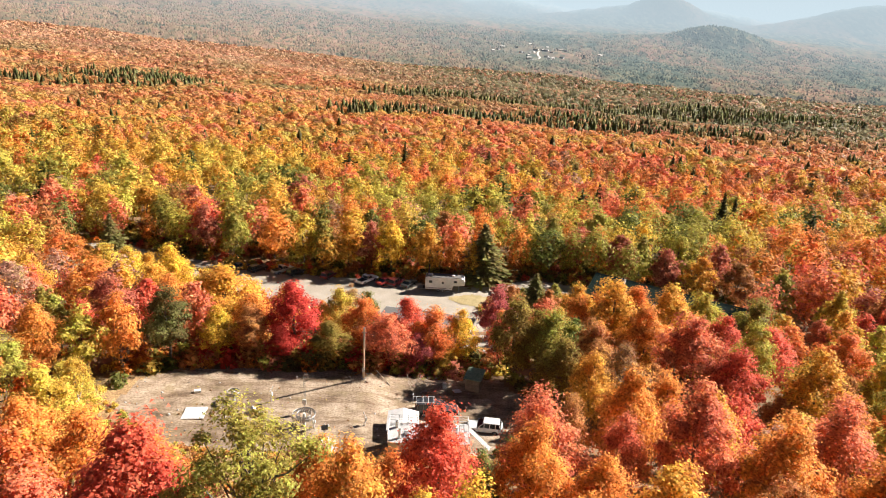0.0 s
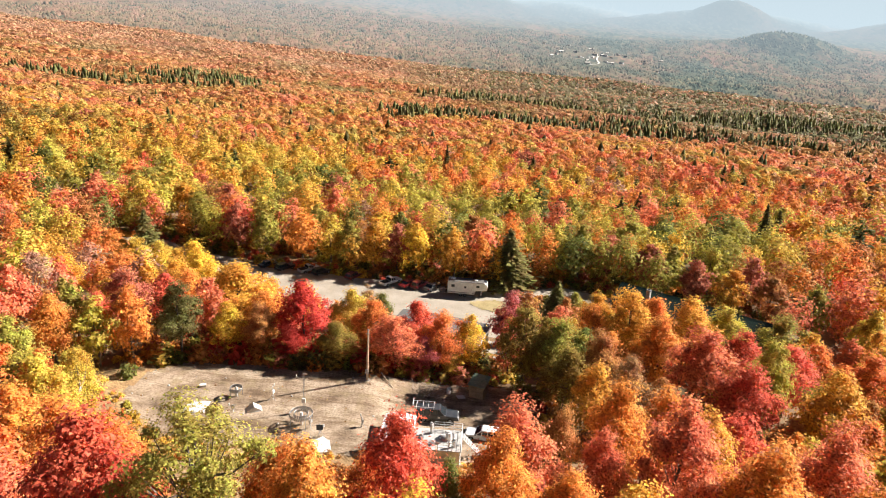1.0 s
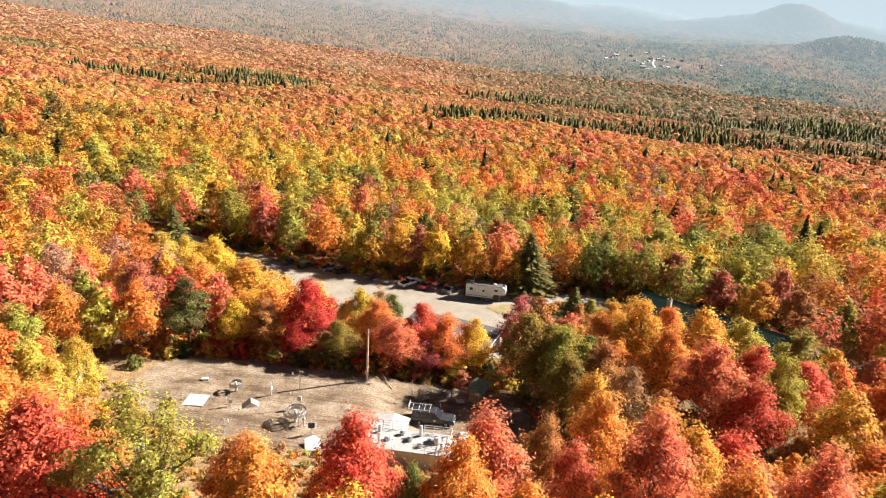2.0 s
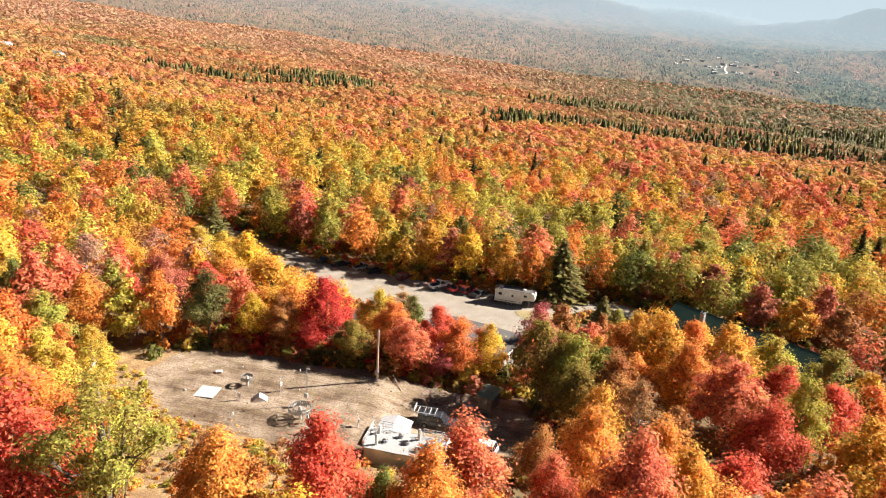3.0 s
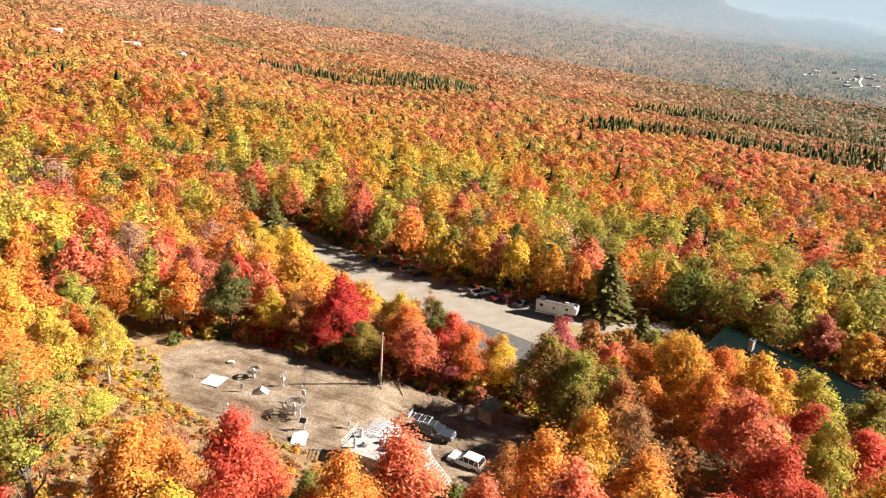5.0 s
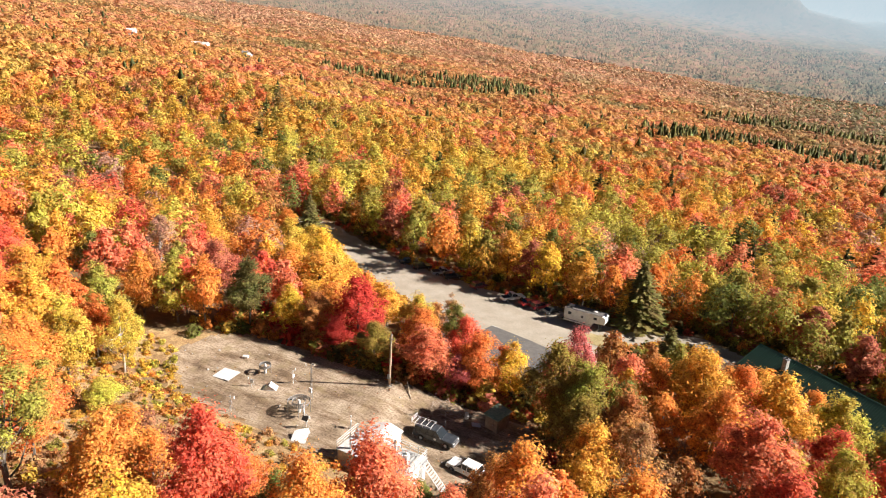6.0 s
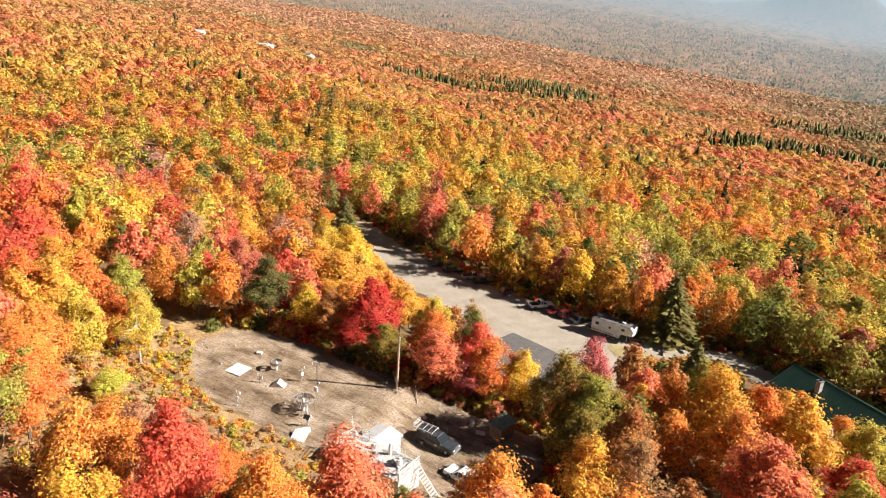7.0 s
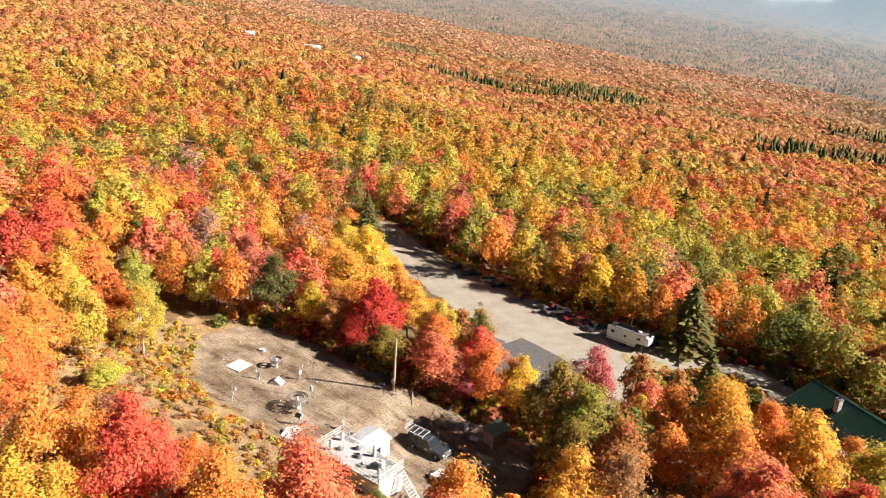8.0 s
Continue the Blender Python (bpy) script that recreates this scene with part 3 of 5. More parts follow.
BELT = ((-20.8, 98.0, 9.0, 12.5, "dr"), (-15.2, 107.0, 6.5, 10.5, "oy"), (-6.2, 94.6, 7.2, 9.6, "rs"), (0.6, 97.6, 7.4, 11.0, "or"), (-14.6, 93.4, 6.0, 7.2, "do"), (-21.8, 93.6, 4.6, 5.8, "dr"),
        (-1.8, 95.2, 4.4, 7.0, "p"), (-14.0, 117.5, 6.0, 10.0, "br"), (-37.6, 92.0, 7.4, 12.0, "dg"), (-33.2, 104.5, 12.0, 14.0, "yo"), (-31.0, 94.0, 5.4, 9.0, "y"), (-26.5, 95.0, 6.0, 9.0, "ru"),
        (-24.6, 110.5, 7.0, 11.0, "yo"), (-11.0, 113.0, 4.6, 9.5, "g"), (-3.6, 101.5, 7.0, 11.0, "r"), (4.6, 99.6, 6.4, 10.4, "y"), (-10.4, 99.5, 7.2, 10.0, "or"), (-27.5, 101.0, 7.0, 10.5, "o"), (2.4, 96.0, 3.6, 4.6, "oy"))
WEST = ((-50.5, 128.0, 11.0, 14.3, "y"), (-49.0, 116.5, 9.5, 12.8, "yo"), (-43.5, 109.5, 9.0, 12.5, "o"), (-46.5, 94.0, 9.0, 12.5, "rb"), (-62.0, 96.5, 10.5, 13.4, "pb"), (-51.0, 83.0, 7.5, 11.4, "o"),
        (-47.5, 88.5, 5.0, 10.4, "r"), (-52.5, 77.0, 7.5, 11.0, "ol"), (-39.6, 70.2, 6.5, 11.5, "oy"), (-42.5, 73.0, 6.0, 9.6, "yg"), (-37.0, 56.0, 8.0, 10.4, "o"), (-38.6, 61.8, 7.5, 11.8, "oy"),
        (-72.0, 73.0, 10.0, 14.0, "r"), (-60.0, 71.0, 8.5, 12.0, "yo"), (-52.0, 62.0, 7.5, 11.5, "or"), (-72.0, 118.0, 9.5, 13.0, "yo"), (-66.0, 86.0, 6.0, 10.0, "g"), (-29.5, 59.5, 5.0, 5.0, "yg"),
        (-30.0, 123.5, 6.0, 5.5, "yo"), (-36.0, 126.0, 6.0, 6.0, "y"), (-42.0, 129.0, 6.5, 6.2, "o"), (-47.0, 133.5, 6.0, 5.8, "yo"), (-54.0, 138.0, 6.5, 6.4, "y"), (-60.0, 140.5, 7.0, 7.8, "yo"), (-66.0, 144.5, 7.0, 8.0, "oy"),
        (-28.0, 118.0, 6.5, 7.4, "yo"), (-37.0, 120.5, 7.0, 8.4, "yo"), (-60.0, 133.5, 8.0, 10.0, "y"), (-68.0, 138.0, 8.0, 10.5, "oy"), (-77.0, 150.0, 6.0, 6.0, "yo"), (-21.0, 118.5, 5.0, 5.8, "br"), (-82.0, 154.0, 6.5, 7.0, "o"))
NORTH = ((-62.0, 177.5, 11.0, 14.5, "rb"), (-51.5, 172.0, 11.0, 14.0, "oy"), (-36.4, 168.5, 9.0, 13.0, "ol"), (-36.0, 186.0, 10.5, 14.0, "rs"), (-30.5, 158.5, 9.0, 13.0, "oy"), (-19.6, 156.0, 9.0, 13.0, "yo"),
         (-10.0, 154.8, 9.0, 13.4, "y"), (-1.0, 153.6, 8.5, 13.0, "yo"), (-26.0, 157.0, 8.0, 12.0, "ol"), (5.0, 152.6, 6.0, 11.5, "o"), (2.4, 172.0, 9.0, 12.5, "ru"), (-16.6, 176.5, 7.0, 11.5, "g"), (22.5, 162.0, 8.0, 13.0, "yg"), (28.5, 163.5, 8.5, 13.6, "ol"), (35.0, 162.0, 8.0, 12.0, "rb"),
         (41.0, 171.0, 11.0, 14.0, "ol"), (43.0, 154.5, 9.0, 12.0, "rb"), (-38.0, 160.0, 8.5, 12.5, "o"), (-47.0, 160.0, 8.0, 12.0, "ol"), (-55.0, 163.5, 8.5, 13.0, "rb"), (-14.6, 157.0, 8.0, 12.0, "rb"), (-77.0, 183.5, 9.5, 13.0, "yo"), (12.5, 158.5, 8.0, 12.0, "o"), (9.0, 149.8, 5.0, 10.0, "yo"), (51.0, 146.0, 8.0, 11.0, "rb"), (57.5, 142.5, 8.0, 10.5, "yo"), (64.0, 138.0, 8.5, 11.5, "ru"),
         (70.5, 133.0, 8.5, 11.5, "ol"), (47.5, 153.0, 8.5, 12.0, "ol"), (55.5, 151.0, 8.5, 12.5, "yg"), (63.0, 147.0, 8.5, 12.0, "rb"))
planted = []
for kinds, grove in ((FINEST, FRONT), (FINE, EAST), (FINE, BELT), (FINE, WEST), (LIGHT, NORTH)):
    for k, (x, y, w, h, tint) in enumerate(grove):
        w *= 1.2 if grove is BELT else 1.1
        plant(SPREAD if grove is FRONT and tint == "ol" else SPARSE if tint in ("rub", "pb", "br") or (x, y) == (-39.6, 70.2) else kinds, k, x, y, w, h, tint, 0.2)
        planted.append((x, y, w))

# lone spruces: x, y, height, width
LONE_SPRUCES = ((-72.0, 151.0, 13.0, 7.5), (11.5, 151.0, 14.0, 10.0), (21.0, 133.5, 9.0, 5.5), (-14.5, 318.0, 19.0, 6.0), (-11.0, 309.0, 12.0, 5.0), (58.0, 245.0, 15.0, 7.0),
                (65.0, 250.0, 12.0, 5.5), (84.0, 200.0, 18.0, 6.0), (90.0, 206.0, 16.0, 6.0), (78.0, 196.0, 10.0, 5.0), (27.0, 365.0, 13.0, 6.0), (-54.0, 380.0, 14.0, 7.0), (-65.0, 410.0, 15.0, 5.0),
                (-88.0, 395.0, 13.0, 7.0), (4.0, 430.0, 14.0, 5.0), (128.0, 380.0, 16.0, 6.0), (38.0, 335.0, 11.0, 5.0), (-2.0, 300.0, 10.0, 5.0))
for k, (x, y, h, w) in enumerate(LONE_SPRUCES):
    plant_spruce(x, y, h, w, k)
    planted.append((x, y, w))

# roofs of the buildings, kept free of trees: centre x, y, reach
KEEP_OUT = ((-1, 74, 8), (6.6, 91, 4), (-1, 114, 9), (-10, 122, 6), (5, 110, 7), (-20, 124, 5), (40, 138, 7.5), (34, 141, 6), (33, 136, 5), (48, 133, 7.5), (56, 128, 7.5), (46, 127, 4), (44, 122, 5.5), (51, 119, 6.5), (46, 115.5, 4), (57, 114, 5), (58, 121, 6), (64, 118, 6), (14.5, 125.5, 5), (-62, 145, 5), (-74, 151, 5), (-84, 160, 6), (-50, 140, 4), (-40, 134, 3.5))


def open_ground(x, y, margin=1.6):
    """Where no trunk may stand."""
    bad = inside(CLEARING, x, y) | inside(CAR_PARK, x, y)
    bad |= (edge_distance(CLEARING, x, y) < margin) | (edge_distance(CAR_PARK, x, y) < margin)
    for cx, cy, r in KEEP_OUT:
        bad |= np.hypot(x - cx, y - cy) < r
    bad |= inside(((-36, 61), (-36, 72), (6, 70), (8, 62), (-8, 58)), x, y) | inside(((-6, 58), (-6, 72), (13, 74), (13, 59)), x, y) | inside(((8, 68), (9, 92), (15, 90), (23, 80), (19, 70)), x, y) | inside(((13, 127), (13, 150), (34, 147), (33, 138), (24, 127)), x, y)
    bad |= inside(((-92, 158), (-76, 166), (-20, 136), (-14, 118), (-24, 115), (-46, 121), (-62, 131), (-78, 142)), x, y)
    bad |= inside(((-34, 46), (-34, 63), (-12, 62), (14, 68), (16, 42), (-14, 42)), x, y)
    return bad


def in_fan(x, y, margin=0.0):
    """The sector of land that lies ahead, from the valley round to the western slope."""
    a = np.degrees(np.arctan2(x - CX, y - CY))
    r = np.hypot(x - CX, y - CY)
    return (a > -73 - margin) & (a < 36 + margin + 500 / np.maximum(r, 20))


def scatter(cell, reach, start, seed):
    rs = np.random.RandomState(seed)
    g = np.arange(-reach, reach, cell)
    x, y = np.meshgrid(g, np.arange(-60, reach, cell), indexing="ij")
    x = (x + rs.uniform(-0.42, 0.42, x.shape) * cell).ravel()
    y = (y + rs.uniform(-0.42, 0.42, y.shape) * cell).ravel()
    r = np.hypot(x - CX, y - CY)
    keep = (r > start) & (r <= reach) & in_fan(x, y)
    return x[keep], y[keep], rs


# conifer stands: segment ends, half width, share of conifers
STANDS = (((-58, 630), (34, 710), 42, 0.85), ((34, 710), (170, 775), 52, 0.85), ((205, 720), (290, 700), 30, 0.8), ((-430, 650), (-350, 675), 22, 0.7), ((-350, 675), (-250, 715), 26, 0.85),
          ((-330, 740), (-300, 850), 40, 0.7), ((-31, 1010), (360, 1060), 60, 0.55), ((-64, 560), (-24, 760), 14, 0.5), ((400, 1090), (900, 1180), 90, 0.5))
OLIVES = (((-168, 116), (-150, 130), 15), ((-160, 176), (-136, 188), 15), ((-108, 147), (-93, 157), 11), ((-205, 285), (-160, 330), 20), ((25, 172), (70, 188), 16), ((120, 262), (156, 274), 12), ((30, 243), (44, 251), 9), ((-310, 505), (-290, 610), 22))


def near_segment(x, y, a, b, w):
    dx, dy = b[0] - a[0], b[1] - a[1]
    s = np.clip(((x - a[0]) * dx + (y - a[1]) * dy) / (dx * dx + dy * dy), 0, 1)
    return np.hypot(x - a[0] - s * dx, y - a[1] - s * dy) < w


def in_stand(x, y):
    hit = np.zeros(np.shape(x), bool)
    for a, b, width, _ in STANDS:
        hit |= near_segment(x, y, a, b, width * (1 + 0.5 * waves(x, y, 60, 8)))
    return hit


NAMES = ("r", "rs", "or", "o", "yo", "y", "oy", "yg", "ol", "g", "ru", "rb", "pb")


def choose(x, y, rs):
    """Species and stage by place: golden and olive on the near flats and the western slope, redder down the hill, conifers in stands."""
    r = np.hypot(x - CX, y - CY)
    n = len(x)
    warm = waves(x, y, 170, 21) + 0.7 * waves(x, y, 55, 22) + np.clip(x / 160, -0.2, 0.65) * np.clip((r - 190) / 120, 0, 1) + 0.1 * np.clip((r - 400) / 300, 0, 1) + 0.25 * np.clip((-x - 30) / 30, 0, 1) * np.clip((130 - y) / 30, 0, 1)
    gold = waves(x, y, 220, 23) + 0.7 * waves(x, y, 65, 24) + np.clip((-x - 10) / 150, 0, 0.25) - np.clip(x / 160, 0, 0.8) + 1.0 * np.exp(-((y - 240) / 120) ** 2)
    green = waves(x, y, 190, 26) + 0.8 * waves(x, y, 50, 27) + 0.35 * np.exp(-((y - 230) / 80) ** 2)
    score = np.zeros((n, len(NAMES)))
    w = {"r": 0.55 * np.exp(1.5 * warm), "rs": 1.3 * np.exp(1.4 * warm), "or": 1.5 * np.exp(0.8 * warm), "o": 2.1 + 0 * warm, "yo": 1.3 * np.exp(0.7 * gold), "y": 0.45 * np.exp(0.9 * gold), "oy": 1.3 * np.exp(1.1 * gold),
         "yg": 0.85 * np.exp(0.6 * gold + 0.8 * green), "ol": 0.95 * np.exp(1.2 * green), "g": 0.2 * np.exp(1.3 * green), "ru": 0.9 + 0 * warm, "rb": 0.4 * np.exp(0.8 * warm), "pb": 0.25 * np.exp(0.6 * warm)}
    for k, name in enumerate(NAMES):
        score[:, k] = np.clip(w[name], 0.03, None)
    for a, b, width in OLIVES:
        hit = near_segment(x, y, a, b, width)
        score[np.ix_(hit, [NAMES.index("ol"), NAMES.index("g"), NAMES.index("yg")])] += 4
    cum = np.cumsum(score, 1)
    pick = (cum < rs.rand(n, 1) * cum[:, -1:]).sum(1)
    share = 0.012 + 0.02 * (r > 200) + 0.12 * np.clip(waves(x, y, 130, 25), 0, 1) * (r > 200) + np.clip((r - 300) / 1500, 0, 0.34) * (0.10 + 1.1 * np.clip((x + 0.15 * y - 60) / 350, 0, 1)) * (0.6 + 0.8 * np.clip(waves(x, y, 240, 28) + 0.3, 0, 1))
    return pick, (rs.rand(n) < share) & (r > 60)


# woods round the clearing, tree by tree
x, y, rs = scatter(6.6, 205.0, 29.0, 101)
free = ~open_ground(x, y)
for px, py, pw in planted:
    free &= np.hypot(x - px, y - py) > 0.27 * pw + 1.7
x, y = x[free], y[free]
order = np.argsort(np.hypot(x - CX, y - CY))[:190]
rest = np.argsort(np.hypot(x - CX, y - CY))[190:]
joined = [(x[rest], y[rest])]
x, y = x[order], y[order]
pick, conifer = choose(x, y, rs)
for k in range(len(x)):
    wide = rs.uniform(6.0, 8.8)
    tall = wide * 0.75 + rs.uniform(4.0, 6.5)
    if 93 < y[k] < 126 and -30 < x[k] < 9:
        wide, tall = wide * 0.8, tall * 0.72
    if 26 < x[k] < 70 and 100 < y[k] < 133:
        tall *= 0.72
    away = math.hypot(x[k] - CX, y[k] - CY)
    plant(FINE if away < 58 else PLAIN if away < 105 else LIGHT, k * 5 + int(x[k]), x[k], y[k], wide, tall, NAMES[pick[k]], 0.2)


# the wider forest, in three grades of detail
def crown_pattern(seed, count, size, lobes=24, clear=0.3):
    v, f, _ = broad_crown(seed, count, size, lobes=lobes, point=0.34, clear=clear, face=(0.5, 0.6, 0.22))
    return v / (9, 9, 12), f


def tuft_pattern(seed, count, size, core=True):
    """A small far crown: overlapping sprays over a lumpy dome."""
    rs = np.random.RandomState(seed)
    d = rs.normal(0, 1, (count, 3))
    d[:, 2] = np.abs(d[:, 2]) * 1.2 - 0.25
    d /= np.linalg.norm(d, axis=1)[:, None]
    turn = np.arctan2(d[:, 1:2], d[:, :1])
    lump = rs.uniform(0.86, 1.05, (count, 1)) * (1 + 0.14 * np.sin(3 * turn + rs.rand() * 6) * (1 - d[:, 2:]))
    v, f = leaves(rs, d * (0.45, 0.45, 0.37) * lump + (0, 0, 0.62), d + (0, 0, 0.25), size, 1.1, None, 0.25)
    if not core:
        return v, f
    dv, df = dome_pattern(seed + 500, 5)
    return np.concatenate((dv * (0.7, 0.7, 0.85), v)), np.concatenate((df, f + len(dv)))


def dome_pattern(seed, sides):
    """The lumpy body of a small far crown."""
    rs = np.random.RandomState(seed)
    vs = []
    for j in range(sides):
        a = 6.2832 * (j + 0.3 * rs.rand()) / sides
        p = 0.52 * rs.uniform(0.8, 1.15)
        vs.append((p * math.cos(a), p * math.sin(a), 0.3 + rs.uniform(-0.07, 0.07)))
    vs.append((rs.uniform(-0.08, 0.08), rs.uniform(-0.08, 0.08), 1.0))
    return np.array(vs), np.array([(j, (j + 1) % sides, sides) for j in range(sides)])


def cone_pattern(seed, tiers, sides):
    rs = np.random.RandomState(seed)
    vs, fs = [], []
    for k in range(tiers):
        z0 = 0.08 + 0.86 * k / tiers
        z1 = min(1.0, z0 + 1.75 / tiers)
        r = 0.5 * (1 - 0.88 * k / tiers)
        n = len(vs)
        for j in range(sides):
            a = 6.2832 * (j + 0.5 * (k % 2)) / sides
            q = r * (0.75 + 0.6 * rs.rand()) if j % 2 else r * (0.35 + 0.3 * rs.rand())
            vs.append((q * math.cos(a), q * math.sin(a), z0 - 0.05 * rs.rand()))
        vs.append((0, 0, z1))
        fs += [(n + j, n + (j + 1) % sides, n + sides) for j in range(sides)]
    return np.array(vs), np.array(fs)


def forest(name, x, y, rs, patterns, cones, size, label, sink=0.5, pure=False, mat=leaf_far):
    pick, conifer = choose(x, y, rs)
    conifer = conifer | pure
    r = np.hypot(x - CX, y - CY)
    tints = np.array([TINTS[n] for n in NAMES])[pick] * rs.uniform(0.88, 1.1, (len(x), 1))
    # far crowns blend towards the shade of their neighbourhood
    pink, straw = waves(x, y, 120, 31)[:, None], waves(x, y, 90, 32)[:, None]
    tone = np.array((0.66, 0.31, 0.12)) + np.clip(pink, 0, 1.2) * np.array((0.08, -0.10, 0.05)) + np.clip(-pink, 0, 1.2) * np.array((-0.16, 0.05, -0.02)) + np.clip(straw, 0, 1.2) * np.array((0.0, 0.09, -0.01))
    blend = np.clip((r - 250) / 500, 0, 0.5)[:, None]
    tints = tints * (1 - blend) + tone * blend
    # leaf colours dull towards the valley: distance haze put into the tints
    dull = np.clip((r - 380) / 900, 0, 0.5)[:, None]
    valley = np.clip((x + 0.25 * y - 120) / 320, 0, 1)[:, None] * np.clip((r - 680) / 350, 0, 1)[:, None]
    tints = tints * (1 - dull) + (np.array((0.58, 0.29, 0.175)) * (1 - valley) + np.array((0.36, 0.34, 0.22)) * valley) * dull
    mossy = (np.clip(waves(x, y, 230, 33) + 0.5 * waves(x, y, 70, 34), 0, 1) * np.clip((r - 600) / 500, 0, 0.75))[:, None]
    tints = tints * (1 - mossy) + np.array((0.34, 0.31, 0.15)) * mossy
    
    # conifer green lightens with distance, painted in place of haze
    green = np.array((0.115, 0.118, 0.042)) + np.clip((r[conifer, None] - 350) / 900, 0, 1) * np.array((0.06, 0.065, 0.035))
    # beyond 1050 m the tints pale further, haze mixed into leaf colour
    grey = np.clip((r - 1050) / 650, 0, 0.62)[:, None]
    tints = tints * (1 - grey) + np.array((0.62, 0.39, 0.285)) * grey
    mixture = np.where(rs.rand(len(x), 1) < 0.3, np.array((0.52, 0.30, 0.20)), np.array((0.20, 0.235, 0.15)))
    tints = tints * (1 - 0.7 * valley) + mixture * 0.7 * valley
    tints *= 1 - np.clip((r - 600) / 200, 0, 1)[:, None] * rs.uniform(-0.08, 0.16, (len(x), 1))
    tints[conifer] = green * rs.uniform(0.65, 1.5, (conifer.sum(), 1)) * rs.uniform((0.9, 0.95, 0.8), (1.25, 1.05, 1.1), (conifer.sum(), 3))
    w = size * rs.uniform(0.65, 1.35, len(x))
    h = w * 0.75 + rs.uniform(3.5, 7.0, len(x))
    even = r > 400
    w[even] = size * rs.uniform(0.75, 1.3, even.sum())
    h[even] = 7.0 + 0.35 * w[even] + rs.uniform(0, 2.4, even.sum()) * np.where(r[even] > 900, 0.6, 1.0)
    h[conifer] = rs.uniform(8, 16, conifer.sum()) + 3.5 * pure
    w[conifer] = h[conifer] * rs.uniform(0.42, 0.64, conifer.sum())
    turn = rs.uniform(0, 6.283, len(x))
    z = ground(x, y) - sink
    vs, fs, cs, base = [], [], [], 0
    for is_cone, pats in ((False, patterns), (True, cones)):
        for k, (pv, pf) in enumerate(pats):
            sel = np.where((conifer == is_cone) & (np.arange(len(x)) % len(pats) == k))[0]
            if not len(sel):
                continue
            c, s = np.cos(turn[sel])[:, None], np.sin(turn[sel])[:, None]
            vx = (pv[:, 0] * c - pv[:, 1] * s) * w[sel][:, None] + x[sel][:, None]
            vy = (pv[:, 0] * s + pv[:, 1] * c) * w[sel][:, None] + y[sel][:, None]
            vz = pv[:, 2] * h[sel][:, None] + z[sel][:, None]
            vs.append(np.stack((vx, vy, vz), -1).reshape(-1, 3))
            cs.append(np.repeat(tints[sel], len(pv), 0))
            fs.append((pf[None] + (np.arange(len(sel)) * len(pv))[:, None, None]).reshape(-1, 3) + base)
            base += len(sel) * len(pv)
    ob = new(name, mesh_of(name, np.concatenate(vs), np.concatenate(fs), np.concatenate(cs)))
    ob.data.materials.append(mat)
    return tagged(ob, label, "forest", kind="stuff")


MID = [crown_pattern(201 + k, 620, 0.62) for k in range(6)]
MIDDLE = [crown_pattern(211 + k, 340, 0.80, 18) for k in range(6)]
FAR = [tuft_pattern(221 + k, 84, 0.15) for k in range(6)]
FARTHER = [tuft_pattern(231 + k, 34, 0.21) for k in range(6)]
TINY = [tuft_pattern(241 + k, 13, 0.32, False) for k in range(8)]


def fir_pattern(seed):
    """A spruce at middle distance: ragged tiers with branch sprays standing out."""
    v, f = spruce_crown(seed, 15, 9, 16.0, 5.6, 2)
    cv, cf = cone_pattern(seed, 6, 9)
    return np.concatenate((v / (5, 5, 16), cv * (0.55, 0.55, 0.95))), np.concatenate((f, cf + len(v)))


CONES_MID = [fir_pattern(261 + k) for k in range(3)]
CONES_FAR = [cone_pattern(271 + k, 5, 8) for k in range(4)]
CONES_TINY = [cone_pattern(281 + k, 2, 5) for k in range(3)]
x, y, rs = scatter(7.5, 400.0, 205.0, 102)
free = ~open_ground(x, y) & ~in_stand(x, y)
for px, py, pw in planted:
    free &= np.hypot(x - px, y - py) > 0.27 * pw + 1.7
CLOSE = [crown_pattern(191 + k, 980, 0.50, 34, 0.16) for k in range(6)]
forest("near_forest", joined[0][0], joined[0][1], rs, CLOSE, CONES_MID, 8.8, "dense autumn woods round the clearing and car park")
x, y = x[free], y[free]
nearer = np.hypot(x - CX, y - CY) < 290
forest("forest", x[nearer], y[nearer], rs, MID, CONES_MID, 9.2, "dense mixed autumn forest in red, orange and gold")
forest("forest", x[~nearer], y[~nearer], rs, MIDDLE, CONES_MID, 9.4, "dense mixed autumn forest on the falling slope")
x, y, rs = scatter(8.0, 950.0, 400.0, 103)
HOUSE_LOTS = ((-500, 526), (-472, 558), (-540, 483))
free = ~in_stand(x, y) | (rs.rand(len(x)) < 0.5)
for hx, hy in HOUSE_LOTS:
    free &= ~near_segment(x, y, (hx, hy), (hx + 36, hy - 33), 10)
x, y = x[free], y[free]
nearer = np.hypot(x - CX, y - CY) < 640
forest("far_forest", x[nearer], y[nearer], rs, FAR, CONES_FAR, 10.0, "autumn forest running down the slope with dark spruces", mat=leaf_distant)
forest("far_forest", x[~nearer], y[~nearer], rs, FARTHER, CONES_FAR, 11.0, "muted orange forest far down the slope, haze painted in", mat=leaf_distant)
x, y, rs = scatter(6.2, 1250.0, 400.0, 105)
keep = in_stand(x, y) & (rs.rand(len(x)) < (0.62 + 0.5 * waves(x, y, 32, 29)) * np.where(y > 900, 0.55, 1.0))
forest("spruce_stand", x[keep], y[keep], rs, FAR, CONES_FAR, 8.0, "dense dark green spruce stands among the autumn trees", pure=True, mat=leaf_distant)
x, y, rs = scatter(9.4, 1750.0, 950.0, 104)
